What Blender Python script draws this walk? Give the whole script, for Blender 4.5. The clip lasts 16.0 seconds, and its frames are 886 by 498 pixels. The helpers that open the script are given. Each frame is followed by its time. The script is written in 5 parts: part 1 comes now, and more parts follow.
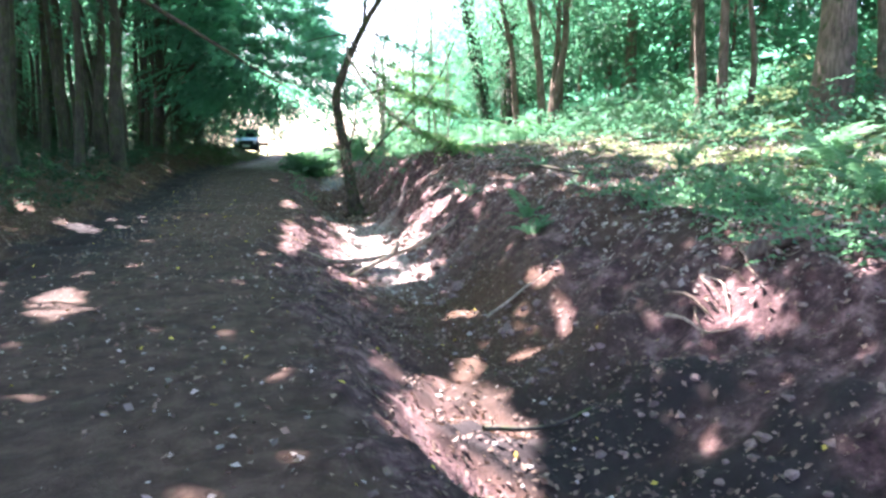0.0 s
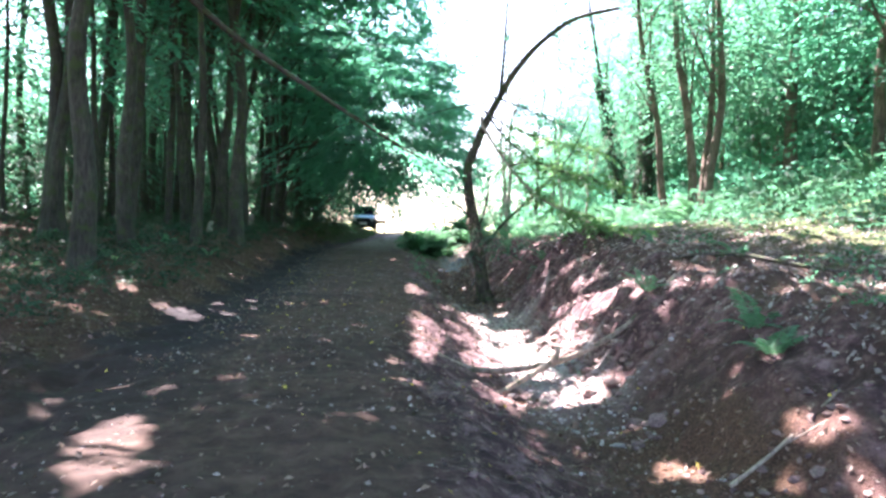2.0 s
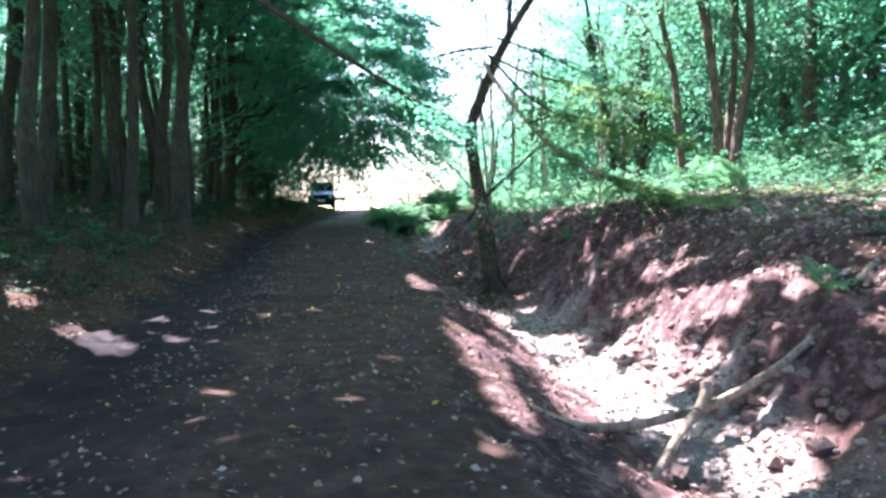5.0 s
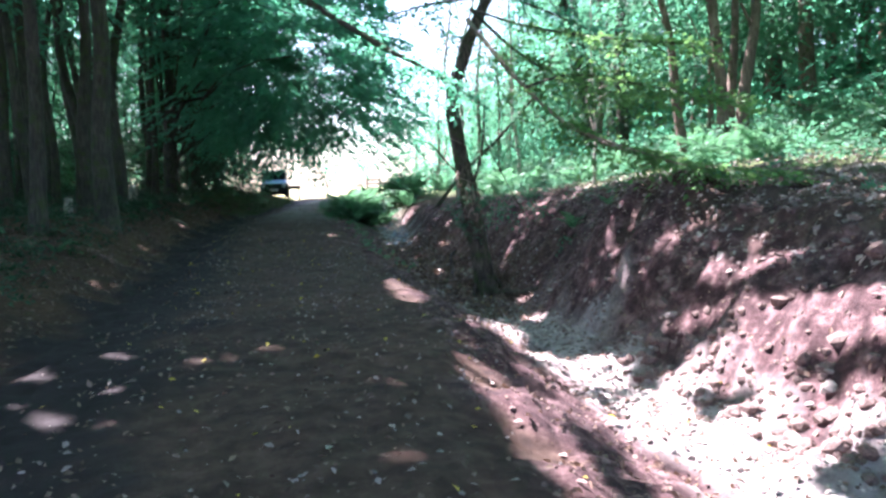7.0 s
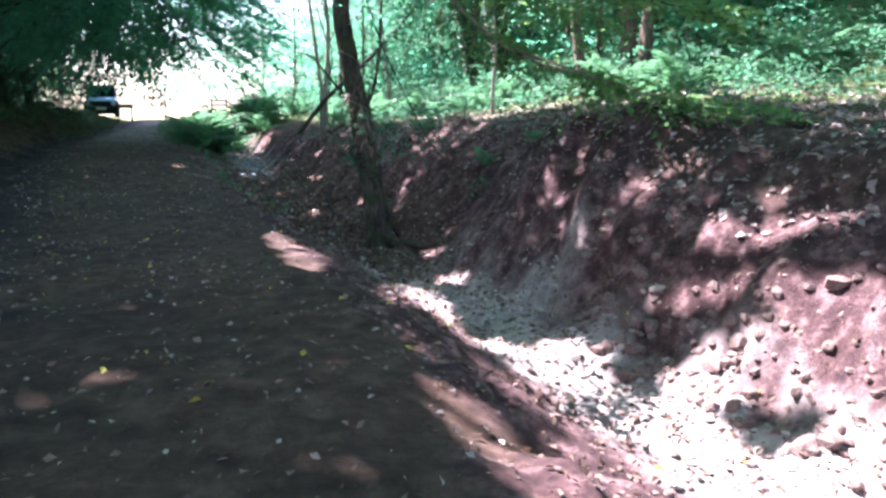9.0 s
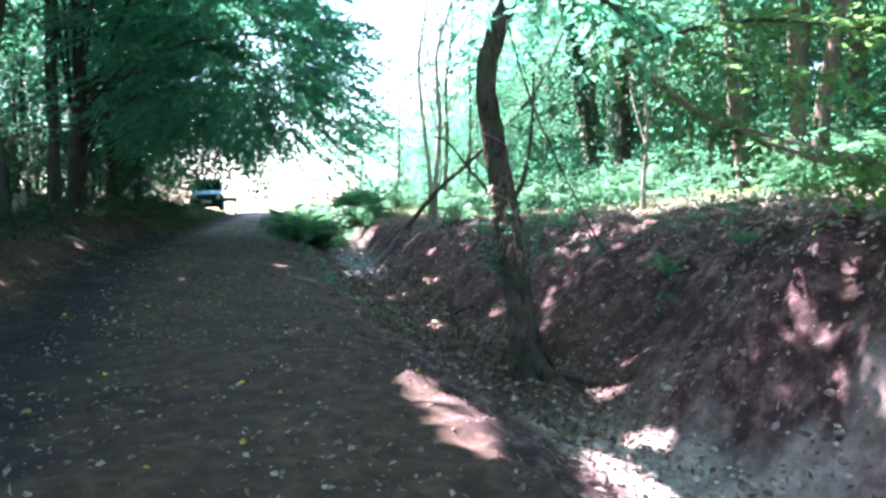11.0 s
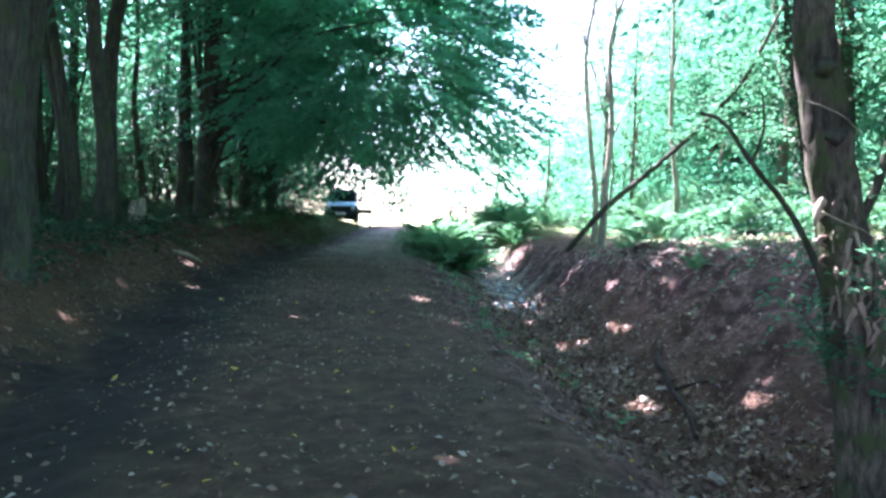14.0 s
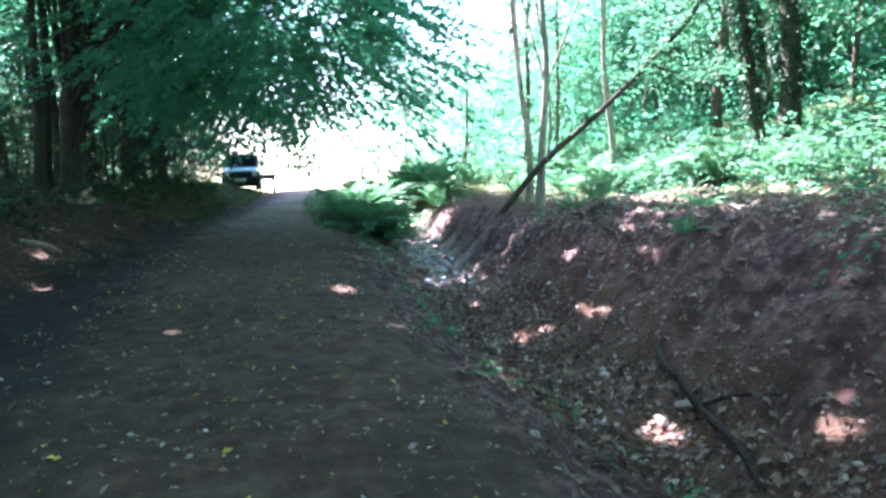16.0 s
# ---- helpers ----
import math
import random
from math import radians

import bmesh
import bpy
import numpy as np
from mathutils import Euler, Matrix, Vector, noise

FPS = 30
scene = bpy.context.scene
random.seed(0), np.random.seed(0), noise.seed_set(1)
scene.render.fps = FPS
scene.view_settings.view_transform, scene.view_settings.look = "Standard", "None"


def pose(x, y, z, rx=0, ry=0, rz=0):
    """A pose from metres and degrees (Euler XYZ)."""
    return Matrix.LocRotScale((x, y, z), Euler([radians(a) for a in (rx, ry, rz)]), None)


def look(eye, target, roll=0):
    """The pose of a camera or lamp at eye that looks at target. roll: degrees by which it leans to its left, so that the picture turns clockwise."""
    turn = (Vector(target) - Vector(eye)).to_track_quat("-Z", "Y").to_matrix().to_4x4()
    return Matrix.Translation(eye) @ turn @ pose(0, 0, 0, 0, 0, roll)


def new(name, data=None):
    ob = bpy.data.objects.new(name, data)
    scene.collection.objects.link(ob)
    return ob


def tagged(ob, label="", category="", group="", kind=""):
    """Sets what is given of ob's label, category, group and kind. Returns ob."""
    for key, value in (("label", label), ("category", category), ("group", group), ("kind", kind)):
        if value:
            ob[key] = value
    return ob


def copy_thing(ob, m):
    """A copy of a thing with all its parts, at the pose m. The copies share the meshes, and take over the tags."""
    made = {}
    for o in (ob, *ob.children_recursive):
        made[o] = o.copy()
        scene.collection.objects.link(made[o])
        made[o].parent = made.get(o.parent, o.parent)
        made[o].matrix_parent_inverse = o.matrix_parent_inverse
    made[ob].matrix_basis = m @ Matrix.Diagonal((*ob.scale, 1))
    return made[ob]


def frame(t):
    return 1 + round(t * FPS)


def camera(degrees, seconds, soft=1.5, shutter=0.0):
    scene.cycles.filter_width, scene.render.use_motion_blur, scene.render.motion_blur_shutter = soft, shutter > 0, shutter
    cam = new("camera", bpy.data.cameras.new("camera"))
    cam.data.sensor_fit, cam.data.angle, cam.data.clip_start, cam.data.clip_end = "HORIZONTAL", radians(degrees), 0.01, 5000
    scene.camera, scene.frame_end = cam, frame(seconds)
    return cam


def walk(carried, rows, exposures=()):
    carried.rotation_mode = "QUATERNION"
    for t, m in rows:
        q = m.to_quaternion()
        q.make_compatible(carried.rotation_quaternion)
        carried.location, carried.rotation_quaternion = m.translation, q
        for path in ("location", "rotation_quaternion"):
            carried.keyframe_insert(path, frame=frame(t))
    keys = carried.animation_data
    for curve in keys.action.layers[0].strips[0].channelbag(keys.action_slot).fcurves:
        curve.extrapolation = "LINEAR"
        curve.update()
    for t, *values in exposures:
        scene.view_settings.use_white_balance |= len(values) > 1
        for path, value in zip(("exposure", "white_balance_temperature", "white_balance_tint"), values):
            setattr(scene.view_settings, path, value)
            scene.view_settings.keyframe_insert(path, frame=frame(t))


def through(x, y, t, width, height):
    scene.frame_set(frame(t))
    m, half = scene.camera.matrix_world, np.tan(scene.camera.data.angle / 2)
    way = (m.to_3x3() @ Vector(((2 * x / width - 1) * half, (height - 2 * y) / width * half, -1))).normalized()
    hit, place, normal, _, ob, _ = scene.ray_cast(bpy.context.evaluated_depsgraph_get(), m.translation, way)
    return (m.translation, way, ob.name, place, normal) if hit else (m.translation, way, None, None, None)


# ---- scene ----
cam = camera(61.7, 16.0, 2.8)
METRES, EYE, TILT, LEAN, TURN = 21.0, 1.5, -8.0, 0.0, -15.5
ROWS = [
    (0.0, 0.0, 0.0, 0.0, 0.0, 0.0, -0.0),
    (0.5, -0.0072, 0.0312, 0.0053, -0.03, -0.88, 1.5),
    (1.0, -0.0188, 0.0617, 0.0091, -3.16, 4.55, -4.29),
    (1.5, -0.0299, 0.0916, 0.0121, 2.45, 1.86, 0.62),
    (2.0, -0.0422, 0.121, 0.016, 8.16, 5.98, -2.25),
    (2.5, -0.0523, 0.151, 0.0189, 8.11, 4.67, -2.43),
    (3.0, -0.0669, 0.1811, 0.0219, 10.38, 4.48, -2.35),
    (5.5, -0.1309, 0.324, 0.0421, 2.5, 4.16, 0.25),
    (6.0, -0.1369, 0.3573, 0.0484, 0.85, 4.3, 0.13),
    (6.5, -0.1447, 0.3866, 0.0515, -0.31, 4.17, -1.42),
    (7.0, -0.1521, 0.4197, 0.0561, 1.24, 2.94, 1.98),
    (7.5, -0.1619, 0.4466, 0.0589, 2.38, 3.46, 0.22),
    (8.0, -0.1679, 0.4785, 0.0611, -4.0, -1.32, 1.65),
    (8.5, -0.1745, 0.5067, 0.067, -7.3, -3.39, -0.33),
    (9.0, -0.1823, 0.5353, 0.0724, -10.52, -2.99, 1.65),
    (9.5, -0.1895, 0.5653, 0.079, -4.8, -0.11, 1.13),
    (10.0, -0.196, 0.5951, 0.083, -4.48, 3.99, 0.34),
    (12.5, -0.2185, 0.7393, 0.1023, -1.3, 4.12, 0.85),
    (13.0, -0.2251, 0.769, 0.1076, 1.75, 4.25, -2.43),
    (13.5, -0.2302, 0.7967, 0.1113, 2.67, 4.11, 0.89),
    (14.0, -0.2391, 0.8285, 0.1166, 6.14, 5.2, -1.78),
    (14.5, -0.2462, 0.8564, 0.121, 2.74, 4.09, 0.09),
    (15.0, -0.2523, 0.8862, 0.1269, 2.95, 4.5, 0.81),
    (15.5, -0.2583, 0.916, 0.1311, -2.84, 3.13, 1.46),
    (16.0, -0.2619, 0.9457, 0.1364, -0.57, 1.99, 1.7),
]
walk(cam, [(t, pose(0, 0, EYE, TILT, LEAN, TURN) @ pose(METRES * x, METRES * y, METRES * z, 90 + pitch, roll, yaw)) for t, x, y, z, yaw, pitch, roll in ROWS], [(0.0, 3.87, 6300, 29), (3.0, 3.70, 6150, 30), (5.5, 3.38, 5950, 30), (9.0, 3.22, 5900, 31), (10.0, 3.58, 5900, 31), (12.5, 3.80, 5800, 30), (16.0, 3.97, 5750, 29)])

# The sun stands ahead and to the left, high over the wood.
SUN_FROM = Vector((-0.42, 0.75, 1.22)).normalized()
world = bpy.data.worlds.new("world")
scene.world = world
world.use_nodes = True
wn = world.node_tree
sky = wn.nodes.new("ShaderNodeTexSky")
sky.sky_type, sky.sun_disc = "NISHITA", False
sky.sun_elevation = math.asin(SUN_FROM.z)
sky.sun_rotation = math.atan2(SUN_FROM.x, SUN_FROM.y)
sky.air_density, sky.dust_density = 1.0, 2.0
wn.links.new(sky.outputs[0], wn.nodes["Background"].inputs[0])
wn.nodes["Background"].inputs[1].default_value = 0.07
sun = new("sun", bpy.data.lights.new("sun", "SUN"))
sun.data.energy, sun.data.angle, sun.data.color = 5.0, radians(0.45), (1.0, 0.95, 0.9)
sun.matrix_world = look(SUN_FROM * 60, (0, 0, 0))

# ---- materials ----


def material(name, rough=0.9):
    m = bpy.data.materials.new(name)
    m.use_nodes = True
    nt = m.node_tree
    b = nt.nodes["Principled BSDF"]
    b.inputs["Roughness"].default_value = rough
    b.inputs["Specular IOR Level"].default_value = 0.25
    return m, nt, b


def coords(nt, scale=(1, 1, 1), obj=False):
    tc = nt.nodes.new("ShaderNodeTexCoord")
    mp = nt.nodes.new("ShaderNodeMapping")
    mp.inputs["Scale"].default_value = scale
    nt.links.new(tc.outputs["Object"], mp.inputs[0])
    return mp.outputs[0]


def noise_tex(nt, vec, scale, detail=4, rough=0.6):
    n = nt.nodes.new("ShaderNodeTexNoise")
    n.inputs["Scale"].default_value, n.inputs["Detail"].default_value, n.inputs["Roughness"].default_value = scale, detail, rough
    nt.links.new(vec, n.inputs["Vector"])
    return n.outputs[0]


def ramp(nt, fac, stops):
    r = nt.nodes.new("ShaderNodeValToRGB")
    while len(r.color_ramp.elements) < len(stops):
        r.color_ramp.elements.new(0.5)
    for e, (p, c) in zip(r.color_ramp.elements, stops):
        e.position, e.color = p, (*c, 1)
    nt.links.new(fac, r.inputs[0])
    return r.outputs[0]


def mix(nt, fac, a, b, mode="MIX"):
    n = nt.nodes.new("ShaderNodeMix")
    n.data_type, n.blend_type = "RGBA", mode
    for sock, v in ((n.inputs[0], fac), (n.inputs[6], a), (n.inputs[7], b)):
        if isinstance(v, (int, float)):
            sock.default_value = v
        elif isinstance(v, tuple):
            sock.default_value = (*v, 1)
        else:
            nt.links.new(v, sock)
    return n.outputs[2]


def bump(nt, b, height, strength, dist=0.02):
    n = nt.nodes.new("ShaderNodeBump")
    n.inputs["Strength"].default_value, n.inputs["Distance"].default_value = strength, dist
    nt.links.new(height, n.inputs["Height"])
    nt.links.new(n.outputs[0], b.inputs["Normal"])


def attr(nt, name):
    n = nt.nodes.new("ShaderNodeAttribute")
    n.attribute_name = name
    return n.outputs["Fac"]


def earth_material():
    m, nt, b = material("forest_earth", 0.95)
    v = coords(nt)
    big, mid, fine = noise_tex(nt, v, 0.5, 5), noise_tex(nt, v, 5, 6, 0.7), noise_tex(nt, v, 38, 5, 0.7)
    soil = ramp(nt, mid, [(0.3, (0.030, 0.017, 0.012)), (0.5, (0.066, 0.039, 0.027)), (0.72, (0.115, 0.076, 0.057))])
    flecks = ramp(nt, fine, [(0.60, (0, 0, 0)), (0.78, (0.7, 0.7, 0.7))])
    soil = mix(nt, flecks, soil, (0.19, 0.14, 0.115))
    red = ramp(nt, mid, [(0.34, (0.024, 0.012, 0.012)), (0.5, (0.078, 0.042, 0.041)), (0.7, (0.28, 0.18, 0.168))])
    # pale bed stone; its brightness also paints in sun patches and sky light
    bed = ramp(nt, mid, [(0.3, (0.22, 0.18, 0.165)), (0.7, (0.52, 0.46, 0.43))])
    litter = ramp(nt, fine, [(0.35, (0.030, 0.016, 0.010)), (0.55, (0.095, 0.053, 0.031)), (0.75, (0.19, 0.115, 0.072))])
    grass = ramp(nt, mid, [(0.3, (0.03, 0.055, 0.015)), (0.7, (0.09, 0.13, 0.04))])
    field = ramp(nt, mid, [(0.3, (0.24, 0.25, 0.10)), (0.7, (0.40, 0.38, 0.20))])
    col = mix(nt, attr(nt, "bank"), soil, red)
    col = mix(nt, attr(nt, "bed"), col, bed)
    col = mix(nt, attr(nt, "litter"), col, litter)
    # dark mud colour, also used to paint shade into the deep hollow
    col = mix(nt, attr(nt, "damp_and_shade"), col, mix(nt, mid, (0.012, 0.009, 0.009), (0.036, 0.027, 0.026)))
    col = mix(nt, attr(nt, "green"), col, grass)
    col = mix(nt, attr(nt, "field"), col, field)
    stain = ramp(nt, big, [(0.35, (0.72, 0.72, 0.74)), (0.65, (1.12, 1.08, 1.05))])
    col = mix(nt, 1.0, col, stain, "MULTIPLY")
    nt.links.new(col, b.inputs["Base Color"])
    h = mix(nt, 0.5, mid, fine)
    bump(nt, b, h, 0.9, 0.055)
    return m


def bark_material(name, dark, light, moss=0.0, stretch=0.16):
    m, nt, b = material(name, 0.92)
    v = coords(nt, (1, 1, stretch))
    ridges, stain = noise_tex(nt, v, 22, 5, 0.65), noise_tex(nt, coords(nt), 1.7, 4)
    col = ramp(nt, ridges, [(0.32, dark), (0.7, light)])
    blotch = ramp(nt, stain, [(0.4, (0.65, 0.65, 0.62)), (0.62, (1.15, 1.12, 1.05))])
    col = mix(nt, 1.0, col, blotch, "MULTIPLY")
    if moss:
        f = ramp(nt, noise_tex(nt, coords(nt), 4, 5), [(0.62 - moss * 0.3, (0, 0, 0)), (0.72 - moss * 0.2, (1, 1, 1))])
        col = mix(nt, f, col, (0.045, 0.06, 0.022))
    nt.links.new(col, b.inputs["Base Color"])
    bump(nt, b, ridges, 0.8, 0.03)
    return m


def leaf_material(name, dark, light, glow, through=0.45):
    m, nt, b = material(name, 0.55)
    g = nt.nodes.new("ShaderNodeNewGeometry")
    col = ramp(nt, g.outputs["Random Per Island"], [(0.0, dark), (0.6, light), (1.0, tuple(1.35 * c for c in light))])
    nt.links.new(col, b.inputs["Base Color"])
    t = nt.nodes.new("ShaderNodeBsdfTranslucent")
    tint = mix(nt, 0.75, col, glow)
    nt.links.new(tint, t.inputs[0])
    s = nt.nodes.new("ShaderNodeMixShader")
    s.inputs[0].default_value = through
    nt.links.new(b.outputs[0], s.inputs[1])
    nt.links.new(t.outputs[0], s.inputs[2])
    nt.links.new(s.outputs[0], nt.nodes["Material Output"].inputs[0])
    return m


def plain_material(name, a, b_, scale=6.0, rough=0.7, relief=0.3, metal=0.0, island=False):
    m, nt, b = material(name, rough)
    n = noise_tex(nt, coords(nt), scale, 5)
    col = ramp(nt, n, [(0.3, a), (0.7, b_)])
    if island:
        g = nt.nodes.new("ShaderNodeNewGeometry")
        col = mix(nt, 1.0, col, ramp(nt, g.outputs["Random Per Island"], [(0, (0.55, 0.55, 0.55)), (1, (1.35, 1.3, 1.2))]), "MULTIPLY")
    nt.links.new(col, b.inputs["Base Color"])
    b.inputs["Metallic"].default_value = metal
    if relief:
        bump(nt, b, n, relief, 0.02)
    return m


def stone_material():
    m, nt, b = material("ditch_stone", 0.85)
    o = nt.nodes.new("ShaderNodeObjectInfo")
    n = noise_tex(nt, coords(nt), 14, 5)
    col = ramp(nt, n, [(0.3, (0.20, 0.17, 0.155)), (0.7, (0.48, 0.43, 0.40))])
    col = mix(nt, 1.0, col, ramp(nt, o.outputs["Random"], [(0, (0.6, 0.6, 0.62)), (1, (1.2, 1.12, 1.05))]), "MULTIPLY")
    nt.links.new(col, b.inputs["Base Color"])
    bump(nt, b, n, 0.6, 0.02)
    return m


EARTH = earth_material()
BARK_DARK = bark_material("beech_bark", (0.028, 0.026, 0.022), (0.098, 0.088, 0.074), 0.4)
BARK_BROWN = bark_material("brown_bark", (0.075, 0.055, 0.045), (0.24, 0.18, 0.145), 0.2)
BARK_PALE = bark_material("pale_bark", (0.20, 0.18, 0.15), (0.46, 0.42, 0.36), 0.1)
DEADWOOD = bark_material("dead_wood", (0.16, 0.12, 0.095), (0.42, 0.35, 0.28), 0.15)
BURR_WOOD = bark_material("torn_bark", (0.14, 0.09, 0.07), (0.42, 0.31, 0.26), 0.0)
BARK_DITCH = bark_material("scarred_bark", (0.014, 0.012, 0.010), (0.155, 0.125, 0.10), 0.45, 0.3)
BARK_ROOT = bark_material("wet_root_bark", (0.010, 0.008, 0.007), (0.05, 0.038, 0.032), 0.0)
LEAF_BEECH = leaf_material("beech_leaves", (0.022, 0.075, 0.050), (0.050, 0.145, 0.095), (0.13, 0.47, 0.27), 0.66)
LEAF_LIGHT = leaf_material("hazel_leaves", (0.025, 0.080, 0.050), (0.055, 0.14, 0.080), (0.11, 0.33, 0.17))
# leaves of the hanging limbs: sunlight painted in as brighter yellow-green
LEAF_SUNLIT = leaf_material("sunlit_leaves", (0.035, 0.095, 0.035), (0.08, 0.175, 0.06), (0.19, 0.40, 0.11))
LEAF_FERN = leaf_material("fern_fronds", (0.035, 0.105, 0.060), (0.075, 0.18, 0.092), (0.15, 0.37, 0.17), 0.42)
LEAF_OLIVE = leaf_material("verge_leaves", (0.030, 0.055, 0.022), (0.065, 0.10, 0.04), (0.12, 0.2, 0.06), 0.3)
LEAF_IVY = leaf_material("ivy_leaves", (0.012, 0.038, 0.02), (0.028, 0.068, 0.036), (0.05, 0.12, 0.05), 0.25)
LITTER = leaf_material("dry_leaves", (0.045, 0.028, 0.021), (0.175, 0.118, 0.086), (0.2, 0.12, 0.06), 0.12)
STONE = stone_material()
# paler copy of GRAVEL: sunlight on the ditch bed put into the colour
BED_GRAVEL_LIT = plain_material("lit_bed_gravel", (0.22, 0.195, 0.18), (0.55, 0.50, 0.47), 9, 0.9, 0.5, 0, True)
GRAVEL = plain_material("gravel", (0.12, 0.105, 0.10), (0.36, 0.32, 0.30), 9, 0.9, 0.5, 0, True)

# ---- the lie of the land ----
rng = np.random.default_rng(7)


def waves(seed, size, count=9):
    r = np.random.default_rng(seed)
    ang, k, ph = r.uniform(0, 6.283, count), 6.283 / size * r.uniform(0.6, 1.7, count), r.uniform(0, 6.283, count)

    def f(x, y):
        return sum(np.sin(k[i] * (np.cos(ang[i]) * x + np.sin(ang[i]) * y) + ph[i]) for i in range(count)) / math.sqrt(count)
    return f


W_BIG, W_MID, W_LOW, W_FINE, W_GRIT, W_LUMP = waves(1, 6.0), waves(2, 1.6), waves(3, 2.6), waves(4, 0.55, 14), waves(5, 0.22, 14), waves(6, 0.85, 16)


def line(*pts):
    ys, vs = [p[0] for p in pts], [p[1] for p in pts]
    return lambda y: (np.interp(y - 1.5, ys, vs) + np.interp(y, ys, vs) + np.interp(y + 1.5, ys, vs)) / 3


track_left = line((-30, -2.6), (10, -2.6), (20, -2.3), (30, -2.2), (38, -1.7), (50, 0.6), (58, 2.0), (75, 4.0))
track_right = line((-30, 0.6), (5, 0.6), (8, 0.6), (10, 0.45), (12, 0.6), (14, 1.0), (17, 1.3), (20, 1.5), (26, 1.8), (31, 2.05), (36, 2.3), (50, 3.3), (58, 5.0), (75, 8.0))
track_z = line((-30, 0.0), (25, 0.02), (31, 0.13), (45, 0.42), (58, 0.70), (75, 0.75), (100, 0.6))
ditch_x = line((-30, 2.0), (5, 2.1), (10, 2.4), (17, 3.0), (20, 3.1), (24, 3.05), (29, 3.5), (39, 4.9), (48, 5.8), (75, 9.5))
ditch_z = line((-30, -0.9), (3, -0.95), (6.5, -0.68), (10, -0.70), (30, -0.68), (39, -0.56), (46, -0.1), (54, 0.6), (75, 0.75), (100, 0.6))
bank_x = line((-30, 4.9), (0, 4.9), (6, 4.6), (10, 4.55), (17, 5.15), (24, 5.5), (30, 5.5), (38, 6.1), (48, 7.0), (75, 10.5))
bank_z = line((-30, 0.6), (3, 0.55), (6, 0.55), (11, 0.86), (17, 1.15), (24, 1.10), (30, 0.85), (38, 0.45), (48, 0.85), (75, 0.85), (100, 0.6))
left_rise = line((-30, 0.15), (12, 0.25), (20, 0.6), (26, 0.9), (40, 0.85), (60, 0.5), (75, 0.1), (100, 0.0))
hill = line((-30, 1.0), (40, 1.0), (75, 0.35), (110, 0.0))
swell = lambda y: np.interp(y, [5.0, 7.0, 9.0, 10.5, 13.0, 15.0, 17.4, 18.4, 19.6, 20.2, 21.2, 24.0], [0.0, 0.12, 0.30, 0.20, 0.28, 0.22, 0.26, 0.50, 0.56, 0.36, 0.03, 0.0])
brow = lambda y: bank_x(y) - 0.62 * np.clip(swell(y) / 0.25, 0, 1)
scarp = line((-30, 0.0), (2.5, 0.0), (5.0, 1.0), (8.0, 1.0), (10.5, 0.0), (20, 0.0))


def land(x, y, detail=True):
    """Height of the ground at arrays x, y."""
    x, y = np.asarray(x, float), np.asarray(y, float)
    tl, tr, tz, dx, dz, bx, bz = (f(y) for f in (track_left, track_right, track_z, ditch_x, ditch_z, bank_x, bank_z))
    xs = np.stack([tl - 60, tl - 25, tl - 6, tl - 1.9, tl - 0.55, tl - 0.1, tl + 0.6, tr - 0.7, tr, dx - 0.55, dx, dx + 0.5, bx - 0.32, bx, bx + 1.3, bx + 6.3, bx + 9, bx + 30, bx + 90])
    lr, hl, sc = left_rise(y), hill(y), scarp(y)
    cut = dz + 0.08 + (bz - dz - 0.08) * (bx - 0.82 - dx) / (bx - 0.5 - dx)
    cut = cut * (1 - sc) + (bz - 0.52) * sc
    zs = np.stack([tz + lr * 3, tz + lr * 2.2, tz + lr * 1.25, tz + lr * 0.85, tz - 0.03, tz - 0.07, tz, tz + 0.02, tz - 0.06, dz + 0.06, dz, dz + 0.08, cut, bz + 0.12 * sc, bz + 0.12 * hl, bz + 0.85 * hl, bz + 1.55 * hl, bz + 8.5 * hl, bz + 16 * hl])
    out = 0.0
    for off in (-0.3, -0.15, 0.0, 0.15, 0.3):
        xo = x + off
        z = zs[0]
        for i in range(len(xs) - 1):
            f = np.clip((xo - xs[i]) / (xs[i + 1] - xs[i]), 0, 1)
            z = z + f * (zs[i + 1] - zs[i])
        out = out + z / 5
    # the bank swells out over the ditch, most of all just before the ditch tree
    f = np.clip((x - dx - 0.55) / (bx + 0.45 - dx - 0.55), 0, 1)
    out = out + swell(y) * np.sin(math.pi * f ** 0.85) ** 1.3
    if detail:
        on_track = np.clip(np.minimum(x - tl, tr - x) / 0.5, 0, 1)
        rough = 1 - 0.75 * on_track
        on_bank = np.clip((x - dx - 0.2) / 0.6, 0, 1) * np.clip((bx + 1.2 - x) / 0.8, 0, 1)
        lump = W_LUMP(x, y)
        out = out + on_bank * (0.04 * lump + 0.03 * np.maximum(lump - 0.6, 0))
        out = out + rough * (0.05 * W_BIG(x, y) + 0.042 * W_MID(x, y)) + W_FINE(x, y) * (0.004 + 0.022 * rough) + W_GRIT(x, y) * (0.003 + 0.009 * rough)
    return out


def at(x, y):
    return float(land(np.array([x]), np.array([y]))[0])


